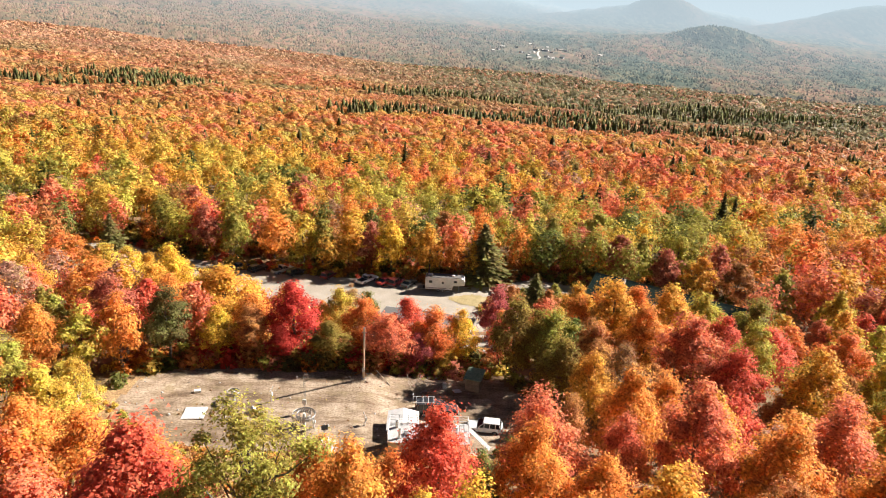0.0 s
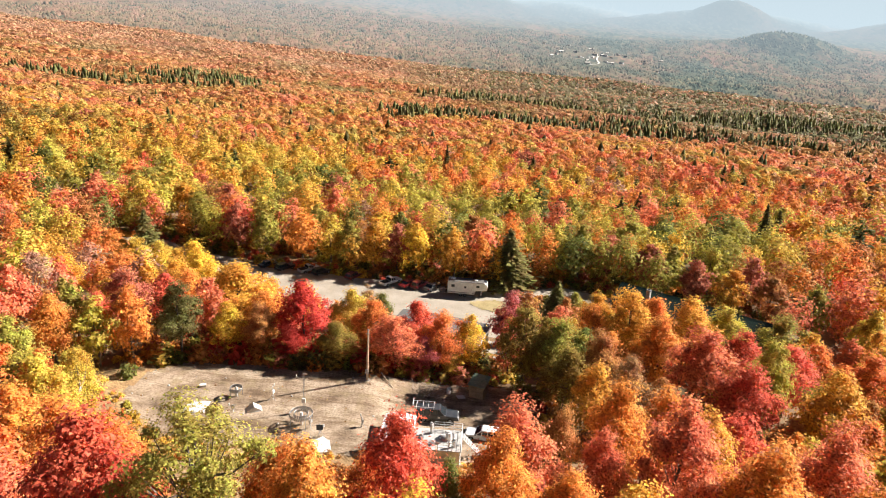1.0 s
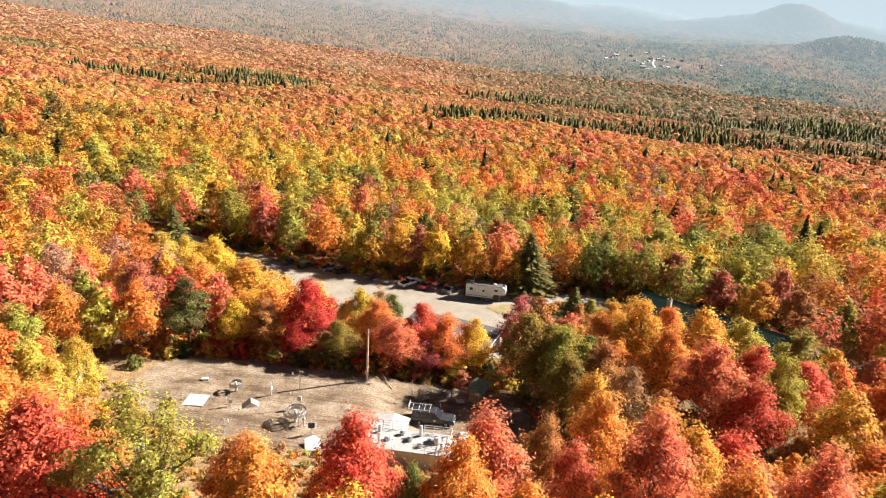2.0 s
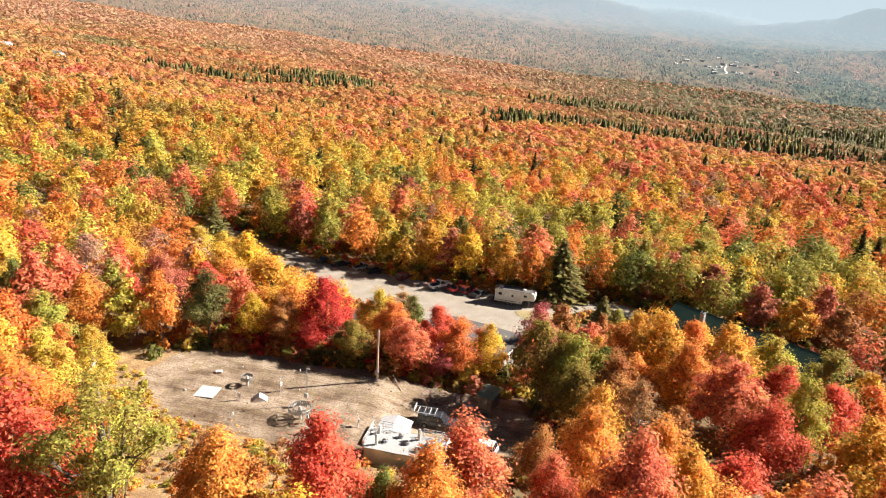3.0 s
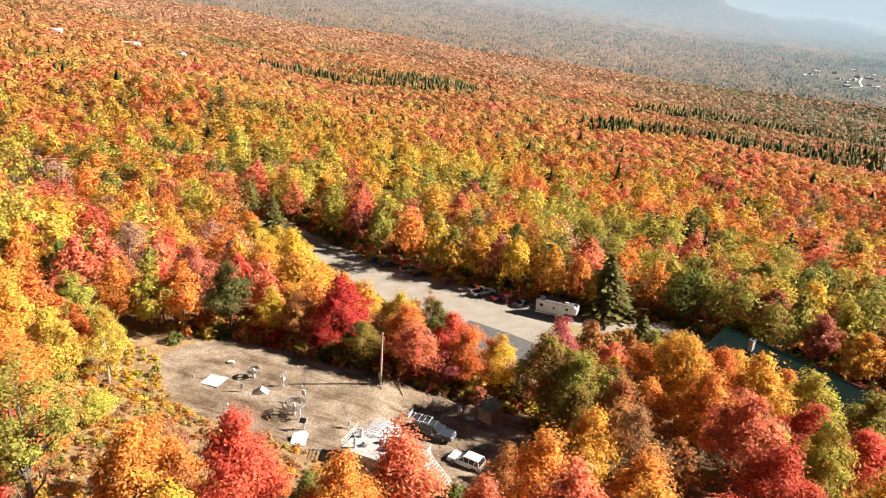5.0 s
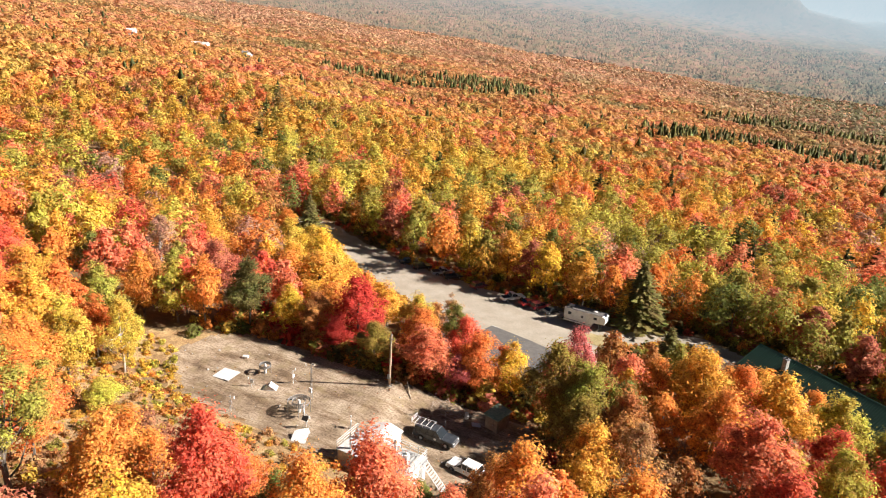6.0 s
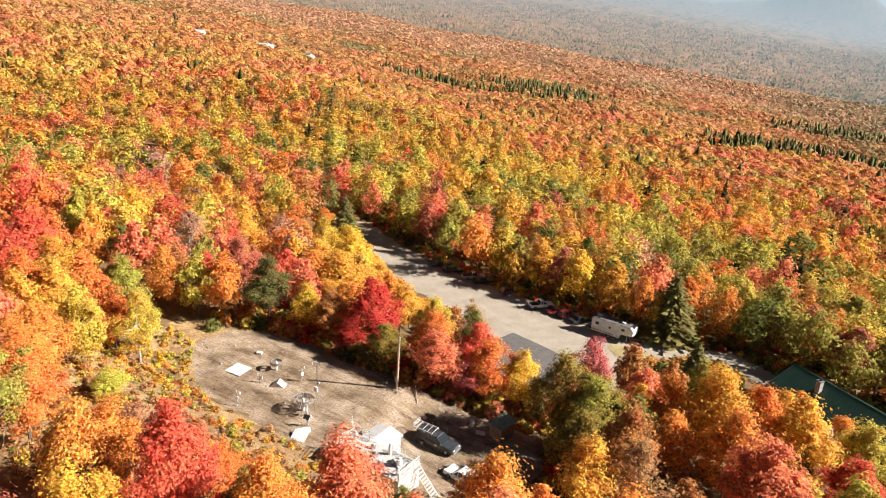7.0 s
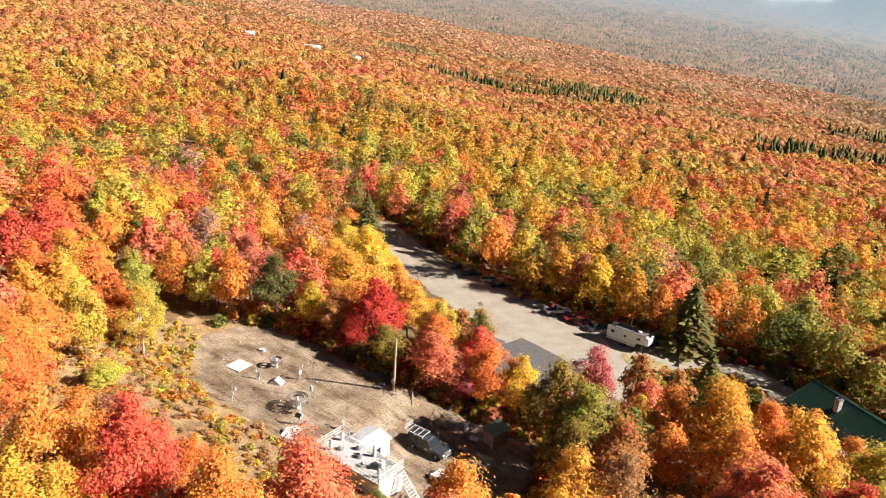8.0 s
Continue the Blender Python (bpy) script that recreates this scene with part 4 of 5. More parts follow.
forest("valley_forest", x, y, rs, TINY, CONES_TINY, 12.5, "muted autumn forest on the valley floor, haze painted in", 2.5, mat=leaf_distant)


def far_woods(x, y, rs):
    """Small pointed and rounded crowns that roughen the far valley floor."""
    w, h = rs.uniform(9, 16, len(x)), rs.uniform(5, 12, len(x))
    turn = rs.uniform(0, 6.283, len(x))
    a = turn[:, None] + np.arange(4) * 1.5708
    z = (ground(x, y) + hills(x, y))[:, None]
    lean = rs.uniform(-0.12, 0.12, (2, len(x), 1)) * w[:, None]
    rim = np.stack((x[:, None] + np.cos(a) * w[:, None] / 2, y[:, None] + np.sin(a) * w[:, None] / 2, z + 0.25 * h[:, None] * rs.rand(len(x), 4)), -1)
    tip = np.stack((x[:, None] + lean[0], y[:, None] + lean[1], z + h[:, None]), -1)
    v = np.concatenate((rim, tip), 1).reshape(-1, 3)
    f = (np.array(((0, 1, 4), (1, 2, 4), (2, 3, 4), (3, 0, 4)))[None] + 5 * np.arange(len(x))[:, None, None]).reshape(-1, 3)
    ob = new("far_woods", mesh_of("far_woods", v, f))
    # crowns carry the same painted haze glow as the hills
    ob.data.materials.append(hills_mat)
    tagged(ob, "hazy mixed woods far out on the valley floor", "forest", kind="stuff")


x, y, rs = scatter(13.5, 3150.0, 1745.0, 106)
keep = (np.hypot((x - 335) / 1.2, (y - 2450) / 1.6) > 85) & ~near_segment(x, y, (262, 2150), (345, 2500), 20)
far_woods(x[keep], y[keep], rs)


# ---- shrubs and stones ----
def bush_pattern(seed):
    rs = np.random.RandomState(seed)
    d = rs.normal(0, 1, (110, 3))
    d[:, 2] = np.abs(d[:, 2])
    d /= np.linalg.norm(d, axis=1)[:, None]
    return leaves(rs, d * (0.5, 0.5, 0.8) * rs.uniform(0.4, 1.0, (110, 1)), d + (0, 0, 0.3), 0.20)


BUSH = [bush_pattern(301 + k) for k in range(5)]


def shrubs(name, x, y, rs, low, high, tints, label):
    vs, fs, cs, base = [], [], [], 0
    for k in range(len(x)):
        pv, pf = BUSH[k % 5]
        s, a = rs.uniform(low, high), rs.uniform(0, 6.28)
        p = np.stack((pv[:, 0] * math.cos(a) - pv[:, 1] * math.sin(a), pv[:, 0] * math.sin(a) + pv[:, 1] * math.cos(a), pv[:, 2] * rs.uniform(0.7, 1.1)), -1) * s
        vs.append(p + (x[k], y[k], gz(x[k], y[k]) - 0.1))
        fs.append(pf + base)
        cs.append(np.tile(np.array(TINTS[tints[rs.randint(len(tints))]]) * rs.uniform(0.7, 1.1), (len(pv), 1)))
        base += len(pv)
    ob = new(name, mesh_of(name, np.concatenate(vs), np.concatenate(fs), np.concatenate(cs)))
    ob.data.materials.append(leaf_far)
    return tagged(ob, label, "shrubs", kind="stuff")


rs = np.random.RandomState(55)
x, y = rs.uniform(-110, 60, 9000), rs.uniform(60, 180, 9000)
d = np.minimum(edge_distance(CLEARING, x, y), edge_distance(CAR_PARK, x, y))
ok = ~inside(CLEARING, x, y) & ~inside(CAR_PARK, x, y) & (d < 6) & (d > 0.7) & ~((y < 72) & (x > -32)) & ~((y < 84) & (x < -28))
for cx, cy, reach in KEEP_OUT:
    ok &= np.hypot(x - cx, y - cy) > reach * 0.9
shrubs("undergrowth", x[ok][:560], y[ok][:560], rs, 1.3, 3.2, ("ru", "ol", "g", "o", "r", "oy", "dg", "yo"), "tangled autumn undergrowth along the forest edge")
x, y = rs.uniform(-42, 9, 900), rs.uniform(91.5, 106, 900)
ok = ~inside(CLEARING, x, y) & (edge_distance(CLEARING, x, y) > 0.8) & (np.hypot(x - 6.6, y - 91) > 3.5) & (edge_distance(CAR_PARK, x, y) > 2)
shrubs("understory", x[ok][:380], y[ok][:380], rs, 1.8, 4.2, ("ru", "do", "dg", "dr", "ol", "ru", "rb", "o"), "dark tangled understory beneath the belt of maples")
x, y = rs.uniform(-96, 76, 2600), rs.uniform(136, 186, 2600)
d = edge_distance(CAR_PARK, x, y)
ok = ~inside(CAR_PARK, x, y) & (d > 1.4) & (d < 22) & (y > 152 - 0.28 * x) & ((x < 8) | (y > 156) | (x > 46))
shrubs("understory", x[ok][:560], y[ok][:560], rs, 2.0, 4.6, ("ru", "do", "dg", "ol", "ol", "ru", "rb", "o"), "dark tangled understory along the north edge of the car park")
x, y = rs.uniform(-45, 8, 2200), rs.uniform(43, 73, 2200)
ok = ~inside(CLEARING, x, y) & (edge_distance(CLEARING, x, y) > 0.6)
shrubs("brush", x[ok][:1150], y[ok][:1150], rs, 0.4, 1.7, ("oy", "yo", "br", "br", "ol", "ru", "br", "o"), "low yellow and tan brush on the bank")
x, y = rs.uniform(-46, -30, 140), rs.uniform(66, 80, 140)
ok = ~inside(CLEARING, x, y)
shrubs("yellow_brush", x[ok], y[ok], rs, 0.6, 1.5, ("y", "yg", "yo", "oy"), "bright yellow shrubs beside the dirt clearing")
bm = bmesh.new()
rs = random.Random(9)
for k in range(70):
    px, py = rs.uniform(-42, 10), rs.uniform(68, 90)
    if inside(CLEARING, px, py):
        s = rs.uniform(0.06, 0.2)
        bmesh.ops.create_icosphere(bm, subdivisions=1, radius=1, matrix=Matrix.LocRotScale((px, py, gz(px, py) + 0.05 + s * 0.15), Euler((rs.random(), rs.random(), rs.random() * 6)), (s * rs.uniform(0.8, 1.4), s, s * 0.55)))
stones_ob = new("stones", bpy.data.meshes.new("stones"))
bm.to_mesh(stones_ob.data)
bm.free()
stones_ob.data.materials.append(stone_grey)
tagged(stones_ob, "loose pale stones on the dirt clearing", "stones", kind="stuff")
shrubs("dry_tufts", np.array([rs.uniform(-40, 6) for k in range(90)]), np.array([rs.uniform(70, 89) for k in range(90)]), np.random.RandomState(3), 0.2, 0.5, ("br", "rub", "ol", "br"), "small tufts of dry grass on bare dirt")


# ---- vehicles ----
def wheel(parent, x, y, r, width, side):
    bm = bmesh.new()
    rod(bm, (x, y - side * width, r), (x, y, r), r, sides=18)
    bmesh.ops.bevel(bm, geom=list(bm.edges), offset=0.03, segments=1, affect="EDGES")
    tyre = part("wheel", bm, dark_rubber, parent, "black tyre")
    bm = bmesh.new()
    rod(bm, (x, y - side * 0.02, r), (x, y + side * 0.012, r), r * 0.62, r * 0.5, sides=14)
    rim = part("rim", bm, galvanised, tyre, "silver rim")
    rim.parent = tyre


def vehicle(m, kind, paint, label, length, width, height, group="parked cars", rack=False, cap=False):
    """A road vehicle, nose to +x: body shell, glass house, roof, wheels, lamps, bumpers, and what the type adds."""
    car = thing("pickup_truck" if kind == "pickup" else "car", m, label, "pickup truck" if kind == "pickup" else "car", group)
    L, W, H = length / 2, width / 2, height
    r = 0.39 if kind == "pickup" else 0.34
    belt = H * (0.60 if kind != "sedan" else 0.62)
    low = 0.42 if kind == "pickup" else 0.30
    hood = belt * (0.93 if kind == "pickup" else 0.90)
    nose = [(-L, low + 0.1), (-L, belt * 0.96), (-L * 0.96, belt), (L * 0.36, belt), (L * 0.46, hood + 0.02), (L * 0.93, hood * 0.93), (L, hood * 0.72), (L, low), (L * 0.78, low)]
    for cx in (L * 0.62, -L * 0.60):
        nose += [(cx + r * 1.15 * math.cos(a), low + r * 0.95 * math.sin(a)) for a in (0.1, 0.7, 1.57, 2.44, 3.04)]
    nose += [(-L * 0.9, low)]
    bm = prism(nose, -W, W)
    bmesh.ops.bevel(bm, geom=[e for e in bm.edges if abs(e.verts[0].co.y - e.verts[1].co.y) < 0.01], offset=0.05, segments=2, affect="EDGES")
    part("body", bm, paint, car)
    rear = {"pickup": (-L * 0.96 if cap else -L * 0.22), "suv": -L * 0.93, "sedan": -L * 0.62}[kind]
    back = {"pickup": 0.10, "suv": 0.28, "sedan": 0.55}[kind]
    def house(z, e):
        s = (z - belt) / (H - belt)
        return [(rear + back * s + e, -W + 0.06 + 0.14 * s), (rear + back * s + e, W - 0.06 - 0.14 * s), (L * 0.40 - 0.85 * s - e, W - 0.06 - 0.14 * s), (L * 0.40 - 0.85 * s - e, -W + 0.06 + 0.14 * s)]
    def frustum(z0, z1, e):
        bm = bmesh.new()
        lo = [bm.verts.new((p, q, z0)) for p, q in house(z0, e)]
        hi = [bm.verts.new((p, q, z1)) for p, q in house(z1, e)]
        bm.faces.new(lo)
        bm.faces.new(hi[::-1])
        for k in range(4):
            bm.faces.new((lo[k], hi[k], hi[(k + 1) % 4], lo[(k + 1) % 4]))
        bmesh.ops.recalc_face_normals(bm, faces=bm.faces)
        return bm
    part("window", frustum(belt - 0.02, H - 0.09, 0.0), window_glass, car, "dark tinted windows")
    bm = frustum(H - 0.10, H, -0.03)
    bmesh.ops.bevel(bm, geom=list(bm.edges), offset=0.03, segments=2, affect="EDGES")
    part("roof", bm, paint, car)
    for s in (-1, 1):
        for px in (L * 0.36, L * 0.02, -L * 0.30) + ((-L * 0.62, -L * 0.92) if kind == "suv" or cap else ()):
            a = max(rear, min(px, L * 0.38))
            bm = rod(bmesh.new(), (a, s * (W - 0.06), belt - 0.02), (min(max(a, rear + back), L * 0.40 - 0.85 * 0.92), s * (W - 0.19), H - 0.07), 0.045, sides=5)
            part("pillar", bm, paint, car)
        bm = boxed(L * 0.33, L * 0.41, s * (W + 0.02) - 0.02, s * (W + 0.17), belt - 0.02, belt + 0.16, bevel=0.03) if s > 0 else boxed(L * 0.33, L * 0.41, -W - 0.17, -W + 0.0, belt - 0.02, belt + 0.16, bevel=0.03)
        part("mirror", bm, trim_grey, car)
        for px in (L * 0.62, -L * 0.60):
            wheel(car, px, s * (W + 0.01), r, 0.24, s)
        part("headlight", boxed(L * 0.955, L + 0.015, s * W * 0.68 - 0.16, s * W * 0.68 + 0.16, hood * 0.72, hood * 0.86, bevel=0.03), lamp_glass, car, "clear headlight")
        part("tail_light", boxed(-L - 0.015, -L * 0.96, s * W * 0.84 - 0.1, s * W * 0.84 + 0.1, belt * 0.70, belt * 0.95, bevel=0.02), tail_glass, car, "red tail light")
    part("bumper", boxed(L - 0.05, L + 0.08, -W * 0.95, W * 0.95, low - 0.02, low + 0.2, bevel=0.04), trim_grey if kind != "pickup" else galvanised, car)
    part("bumper", boxed(-L - 0.1, -L + 0.05, -W * 0.95, W * 0.95, low + 0.02, low + 0.22, bevel=0.04), galvanised if kind == "pickup" else trim_grey, car)
    part("grille", boxed(L - 0.02, L + 0.03, -W * 0.45, W * 0.45, low + 0.25, hood * 0.84, bevel=0.02), trim_grey, car, "dark grille")
    if kind == "pickup" and not cap:
        bm = bmesh.new()
        box(bm, -L * 0.955, -L * 0.25, -W + 0.12, W - 0.12, belt - 0.02, belt + 0.006)
        part("bed_liner", bm, dark_rubber, car, "black bed liner")
    if rack:
        bars = []
        for s in (-1, 1):
            bars.append(((-L - 0.35, s * (W - 0.2), H + 0.28), (-L * 0.1, s * (W - 0.2), H + 0.28)))
            for px in (-L * 0.95, -L * 0.55, -L * 0.15):
                bars.append(((px, s * (W - 0.2), H - 0.05), (px, s * (W - 0.2), H + 0.28)))
        for px in (-L - 0.33, -L * 0.95, -L * 0.65, -L * 0.4, -L * 0.15):
            bars.append(((px, -W + 0.2, H + 0.28), (px, W - 0.2, H + 0.28)))
        part("roof_rack", rods(bars, 0.035), white_paint, car, "white tubular ladder rack")
        part("rear_rack", rods([((-L - 0.33, -W + 0.2, H + 0.28), (-L - 0.33, -W + 0.2, H + 0.75)), ((-L - 0.33, W - 0.2, H + 0.28), (-L - 0.33, W - 0.2, H + 0.75)), ((-L - 0.33, -W + 0.2, H + 0.75), (-L - 0.33, W - 0.2, H + 0.75)), ((-L - 0.33, -W + 0.2, H + 0.5), (-L - 0.33, W - 0.2, H + 0.5))], 0.03), white_paint, car)
        part("antenna", rods([((L * 0.3, W - 0.15, belt), (L * 0.28, W - 0.15, H + 0.9))], 0.015), galvanised, car)
        part("door_badge", boxed(L * 0.05, L * 0.16, -W - 0.012, -W + 0.01, belt * 0.62, belt * 0.84, bevel=0.004), white_paint, car, "round white door emblem")
    return car


slate = car_paint("slate_grey_paint", (0.022, 0.028, 0.036))
silver = car_paint("silver_paint", (0.55, 0.56, 0.57))
white_car = car_paint("white_car_paint", (0.78, 0.78, 0.77))
red_car = car_paint("red_car_paint", (0.33, 0.02, 0.02))
wine_car = car_paint("wine_red_paint", (0.16, 0.012, 0.015))
black_car = car_paint("black_car_paint", (0.012, 0.012, 0.014))
vehicle(pose(1.2, 83.9, gz(1.2, 83.9) + 0.06, 0, 0, 2), "pickup", slate, "slate grey pickup truck with canopy and white ladder rack", 5.8, 1.95, 1.92, "vehicles at the clearing", rack=True, cap=True)
vehicle(pose(7.5, 79.8, gz(7.5, 79.8) + 0.06, 0, 0, 172), "suv", white_car, "white crossover parked at the edge of the clearing", 4.6, 1.85, 1.65, "vehicles at the clearing")
vehicle(pose(-14.6, 147.6, gz(-14.6, 147.6) + 0.06, 0, 0, 52), "pickup", white_car, "white pickup truck with an open dark bed", 5.5, 1.9, 1.8)
vehicle(pose(-10.6, 147.2, gz(-10.6, 147.2) + 0.06, 0, 0, 55), "sedan", red_car, "bright red car in the shade of the trees", 4.5, 1.8, 1.45)
vehicle(pose(-8.0, 147.0, gz(-8, 147) + 0.06, 0, 0, 58), "suv", wine_car, "wine red crossover in the shade of the trees", 4.5, 1.8, 1.6)
vehicle(pose(-5.2, 146.2, gz(-5.2, 146.2) + 0.06, 0, 0, 60), "sedan", black_car, "black car beside the travel trailer", 4.5, 1.8, 1.42)
vehicle(pose(-23.4, 149.6, gz(-23.4, 149.6) + 0.06, 0, 0, 62), "suv", wine_car, "dark red crossover under overhanging branches", 4.4, 1.8, 1.6)
vehicle(pose(-31.2, 151.2, gz(-31.2, 151.2) + 0.06, 0, 0, 50), "suv", black_car, "black car with a pale windscreen", 4.6, 1.8, 1.6)
vehicle(pose(-34.4, 152.4, gz(-34.4, 152.4) + 0.06, 0, 0, 48), "pickup", silver, "silver pickup truck with an open bed", 5.4, 1.9, 1.75)
vehicle(pose(-40.2, 152.6, gz(-40.2, 152.6) + 0.06, 0, 0, 50), "suv", black_car, "black crossover at the end of the row", 4.6, 1.85, 1.65)
vehicle(pose(-44.6, 154.0, gz(-44.6, 154.0) + 0.06, 0, 0, 50), "sedan", slate, "dark grey car at the end of the row", 4.5, 1.8, 1.45)

# ---- travel trailer ----
trailer = thing("travel_trailer", pose(2.8, 144.2, gz(2.8, 144.2) + 0.06, 0, 0, -3), "white fifth-wheel travel trailer with a grey roof, parked on gravel", "trailer", "")
shell = [(-4.3, 0.62), (-4.3, 3.30), (-4.15, 3.42), (3.6, 3.42), (4.15, 3.15), (4.3, 2.7), (4.25, 1.75), (1.75, 1.55), (1.55, 0.62)]
bm = prism(shell, -1.25, 1.25)
bmesh.ops.bevel(bm, geom=list(bm.edges), offset=0.06, segments=2, affect="EDGES")
part("body", bm, white_paint, trailer)
part("roof", boxed(-4.2, 3.6, -1.18, 1.18, 3.40, 3.46, bevel=0.02), tar_roof, trailer, "dark grey membrane roof")
part("air_conditioner", boxed(-3.7, -2.7, -0.4, 0.4, 3.46, 3.80, bevel=0.08), white_paint, trailer)
part("roof_vent", boxed(1.4, 2.1, -0.35, 0.35, 3.46, 3.62, bevel=0.04), white_paint, trailer)
for x0, x1, z0, z1 in ((-3.5, -2.75, 2.1, 2.75), (-0.7, -0.25, 2.0, 2.5), (1.9, 2.6, 2.35, 2.85)):
    w = part("window", boxed(x0, x1, -1.275, -1.24, z0, z1, bevel=0.015), trim_grey, trailer, "dark framed window")
    part("pane", boxed(x0 + 0.06, x1 - 0.06, -1.285, -1.27, z0 + 0.06, z1 - 0.06), window_glass, w)
d = part("door", boxed(0.35, 1.0, -1.275, -1.24, 0.8, 2.75, bevel=0.015), dull_white, trailer)
part("handle", boxed(0.9, 0.96, -1.31, -1.275, 1.7, 1.85, bevel=0.01), trim_grey, d)
part("side_stripe", boxed(-4.2, 1.4, -1.272, -1.24, 0.95, 1.07), trim_grey, trailer, "dark stripe")
part("step", boxed(0.3, 1.05, -1.75, -1.25, 0.35, 0.42, bevel=0.01), galvanised, trailer)
part("frame_rail", boxed(-4.9, 1.5, -0.9, 0.9, 0.45, 0.62, bevel=0.02), dark_rubber, trailer)
part("rear_rack", boxed(-6.0, -4.3, -0.95, 0.95, 0.50, 0.60, bevel=0.02), trim_grey, trailer, "dark cargo platform")
for px in (-1.4, -0.5):
    for s in (-1, 1):
        wheel(trailer, px, s * 1.22, 0.36, 0.22, s)
for s in (-1, 1):
    part("landing_leg", rods([((3.0, s * 0.9, -0.02), (3.0, s * 0.9, 1.65))], 0.06), galvanised, trailer)


# ---- buildings ----
def window(parent, x0, x1, y, z0, z1, out=-1, frame_mat=white_paint):
    w = part("window", boxed(x0, x1, min(y, y + 0.04 * out), max(y, y + 0.04 * out), z0, z1), frame_mat, parent)
    part("pane", boxed(x0 + 0.07, x1 - 0.07, min(y + 0.03 * out, y + 0.055 * out), max(y + 0.03 * out, y + 0.055 * out), z0 + 0.07, z1 - 0.07), window_glass, w)


# grey-roofed hall between the clearing and the car park; x east along the front, y to the north
hall = thing("hall", pose(-1.6, 114.6, -3.9, 0, 0, -14), "pale walled building with a low grey shingle roof", "building")
part("wall", boxed(-8.3, 8.1, -6.0, 5.9, -6.4, -0.32), cream_wall, hall, "cream rendered wall")
bm = prism([(-8.7, -0.30), (-8.7, -0.12), (0.0, 0.10), (8.5, -0.12), (8.5, -0.30)], -6.4, 6.3)
part("roof", bm, tar_roof, hall, "grey shingle roof")
part("fascia", boxed(-8.75, 8.55, 6.3, 6.36, -0.36, -0.08), white_paint, hall)
part("fascia", boxed(8.5, 8.56, -6.4, 6.3, -0.42, -0.08), white_paint, hall)
for k in range(3):
    y0 = -4.6 + k * 3.4
    w = part("window", boxed(8.1, 8.14, y0, y0 + 1.3, -2.2, -0.9), white_paint, hall)
    part("pane", boxed(8.13, 8.16, y0 + 0.08, y0 + 1.22, -2.12, -0.98), window_glass, w)
d = part("door", boxed(8.1, 8.15, 4.0, 4.95, -5.6, -3.4), brown_wall, hall)
part("handle", boxed(8.15, 8.2, 4.75, 4.85, -4.6, -4.5), galvanised, d)
for k in range(4):
    window(hall, -7.0 + k * 4.0, -5.4 + k * 4.0, 5.9, -3.0, -1.6, 1)
wing = thing("hall_wing", pose(-18.6, 120.6, -6.1, 0, 0, -14), "lower wing with a grey shingle roof", "building")
part("wall", boxed(-6.2, 7.2, -3.4, 3.3, -4.2, -0.28), cream_wall, wing)
part("roof", prism([(-3.8, -0.28), (-3.8, -0.1), (0, 0.5), (3.7, -0.1), (3.7, -0.28)], -6.6, 7.3, "x"), tar_roof, wing)

# long lodge with the green metal roof; x along the ridge
lodge = thing("lodge", pose(34.9, 141.8, -3.2, 0, 0, -32.6), "long lodge with a dark green ribbed metal roof", "building")
part("wall", prism([(-5.0, -7.5), (-5.0, -2.66), (0, -0.18), (5.0, -2.66), (5.0, -7.5)], 0.5, 30.0, "x"), brown_wall, lodge, "dark brown boarded wall")
pitch = math.atan2(2.7, 5.4)
for s in (-1, 1):
    bm = prism([(0, 0), (s * 5.5, -2.75), (s * 5.5, -2.87), (0, -0.13)], 0.0, 30.5, "x")
    panel = part("roof", bm, green_metal, lodge, "green ribbed metal roof")
    bm = bmesh.new()
    for k in range(77):
        px = 0.06 + k * 0.4
        vs = box(bm, px - 0.035, px + 0.035, -0.03, 5.5 / math.cos(pitch), 0.0, 0.055)
    bmesh.ops.transform(bm, matrix=Matrix.Rotation(-pitch, 4, "X"), verts=bm.verts)
    if s < 0:
        bmesh.ops.scale(bm, vec=(1, -1, 1), verts=bm.verts)
        bmesh.ops.reverse_faces(bm, faces=bm.faces)
    part("seams", bm, green_metal, panel)
part("ridge_cap", prism([(-0.22, -0.04), (0, 0.10), (0.22, -0.04)], -0.05, 30.6, "x"), green_metal, lodge)
part("barge_board", prism([(-5.55, -3.0), (-5.55, -2.72), (0, 0.02), (5.55, -2.72), (5.55, -3.0), (0, -0.26)], -0.06, 0.0, "x"), brown_wall, lodge)
ch = part("chimney", boxed(6.3, 7.1, -2.55, -1.75, -1.8, 0.75, bevel=0.02), stone_grey, lodge, "pale masonry chimney")
part("chimney_cap", boxed(6.2, 7.2, -2.65, -1.65, 0.75, 0.87, bevel=0.02), trim_grey, ch)
part("flue", rods([((6.7, -2.15, 0.85), (6.7, -2.15, 1.2))], 0.14, 10), dark_rubber, ch)
part("porch_wall", boxed(12.2, 16.0, -9.0, -5.0, -7.5, -3.9), brown_wall, lodge)
for s, mat in ((-1, galvanised), (1, green_metal)):
    p = part("porch_roof", prism([(14.1, -2.0), (14.1 + s * 2.5, -3.75), (14.1 + s * 2.5, -3.87), (14.1, -2.12)], -9.4, -3.2), mat, lodge, "pale ribbed porch roof" if s < 0 else "")
    bm = bmesh.new()
    for k in range(15):
        py = -9.35 + k * 0.42
        rod(bm, (14.1, py, -1.985), (14.1 + s * 2.5, py, -3.735), 0.03, sides=4)
    part("seams", bm, mat, p)
for k in range(5):
    window(lodge, 2.0 + k * 5.5, 3.4 + k * 5.5, -5.0, -5.0, -3.7, -1)
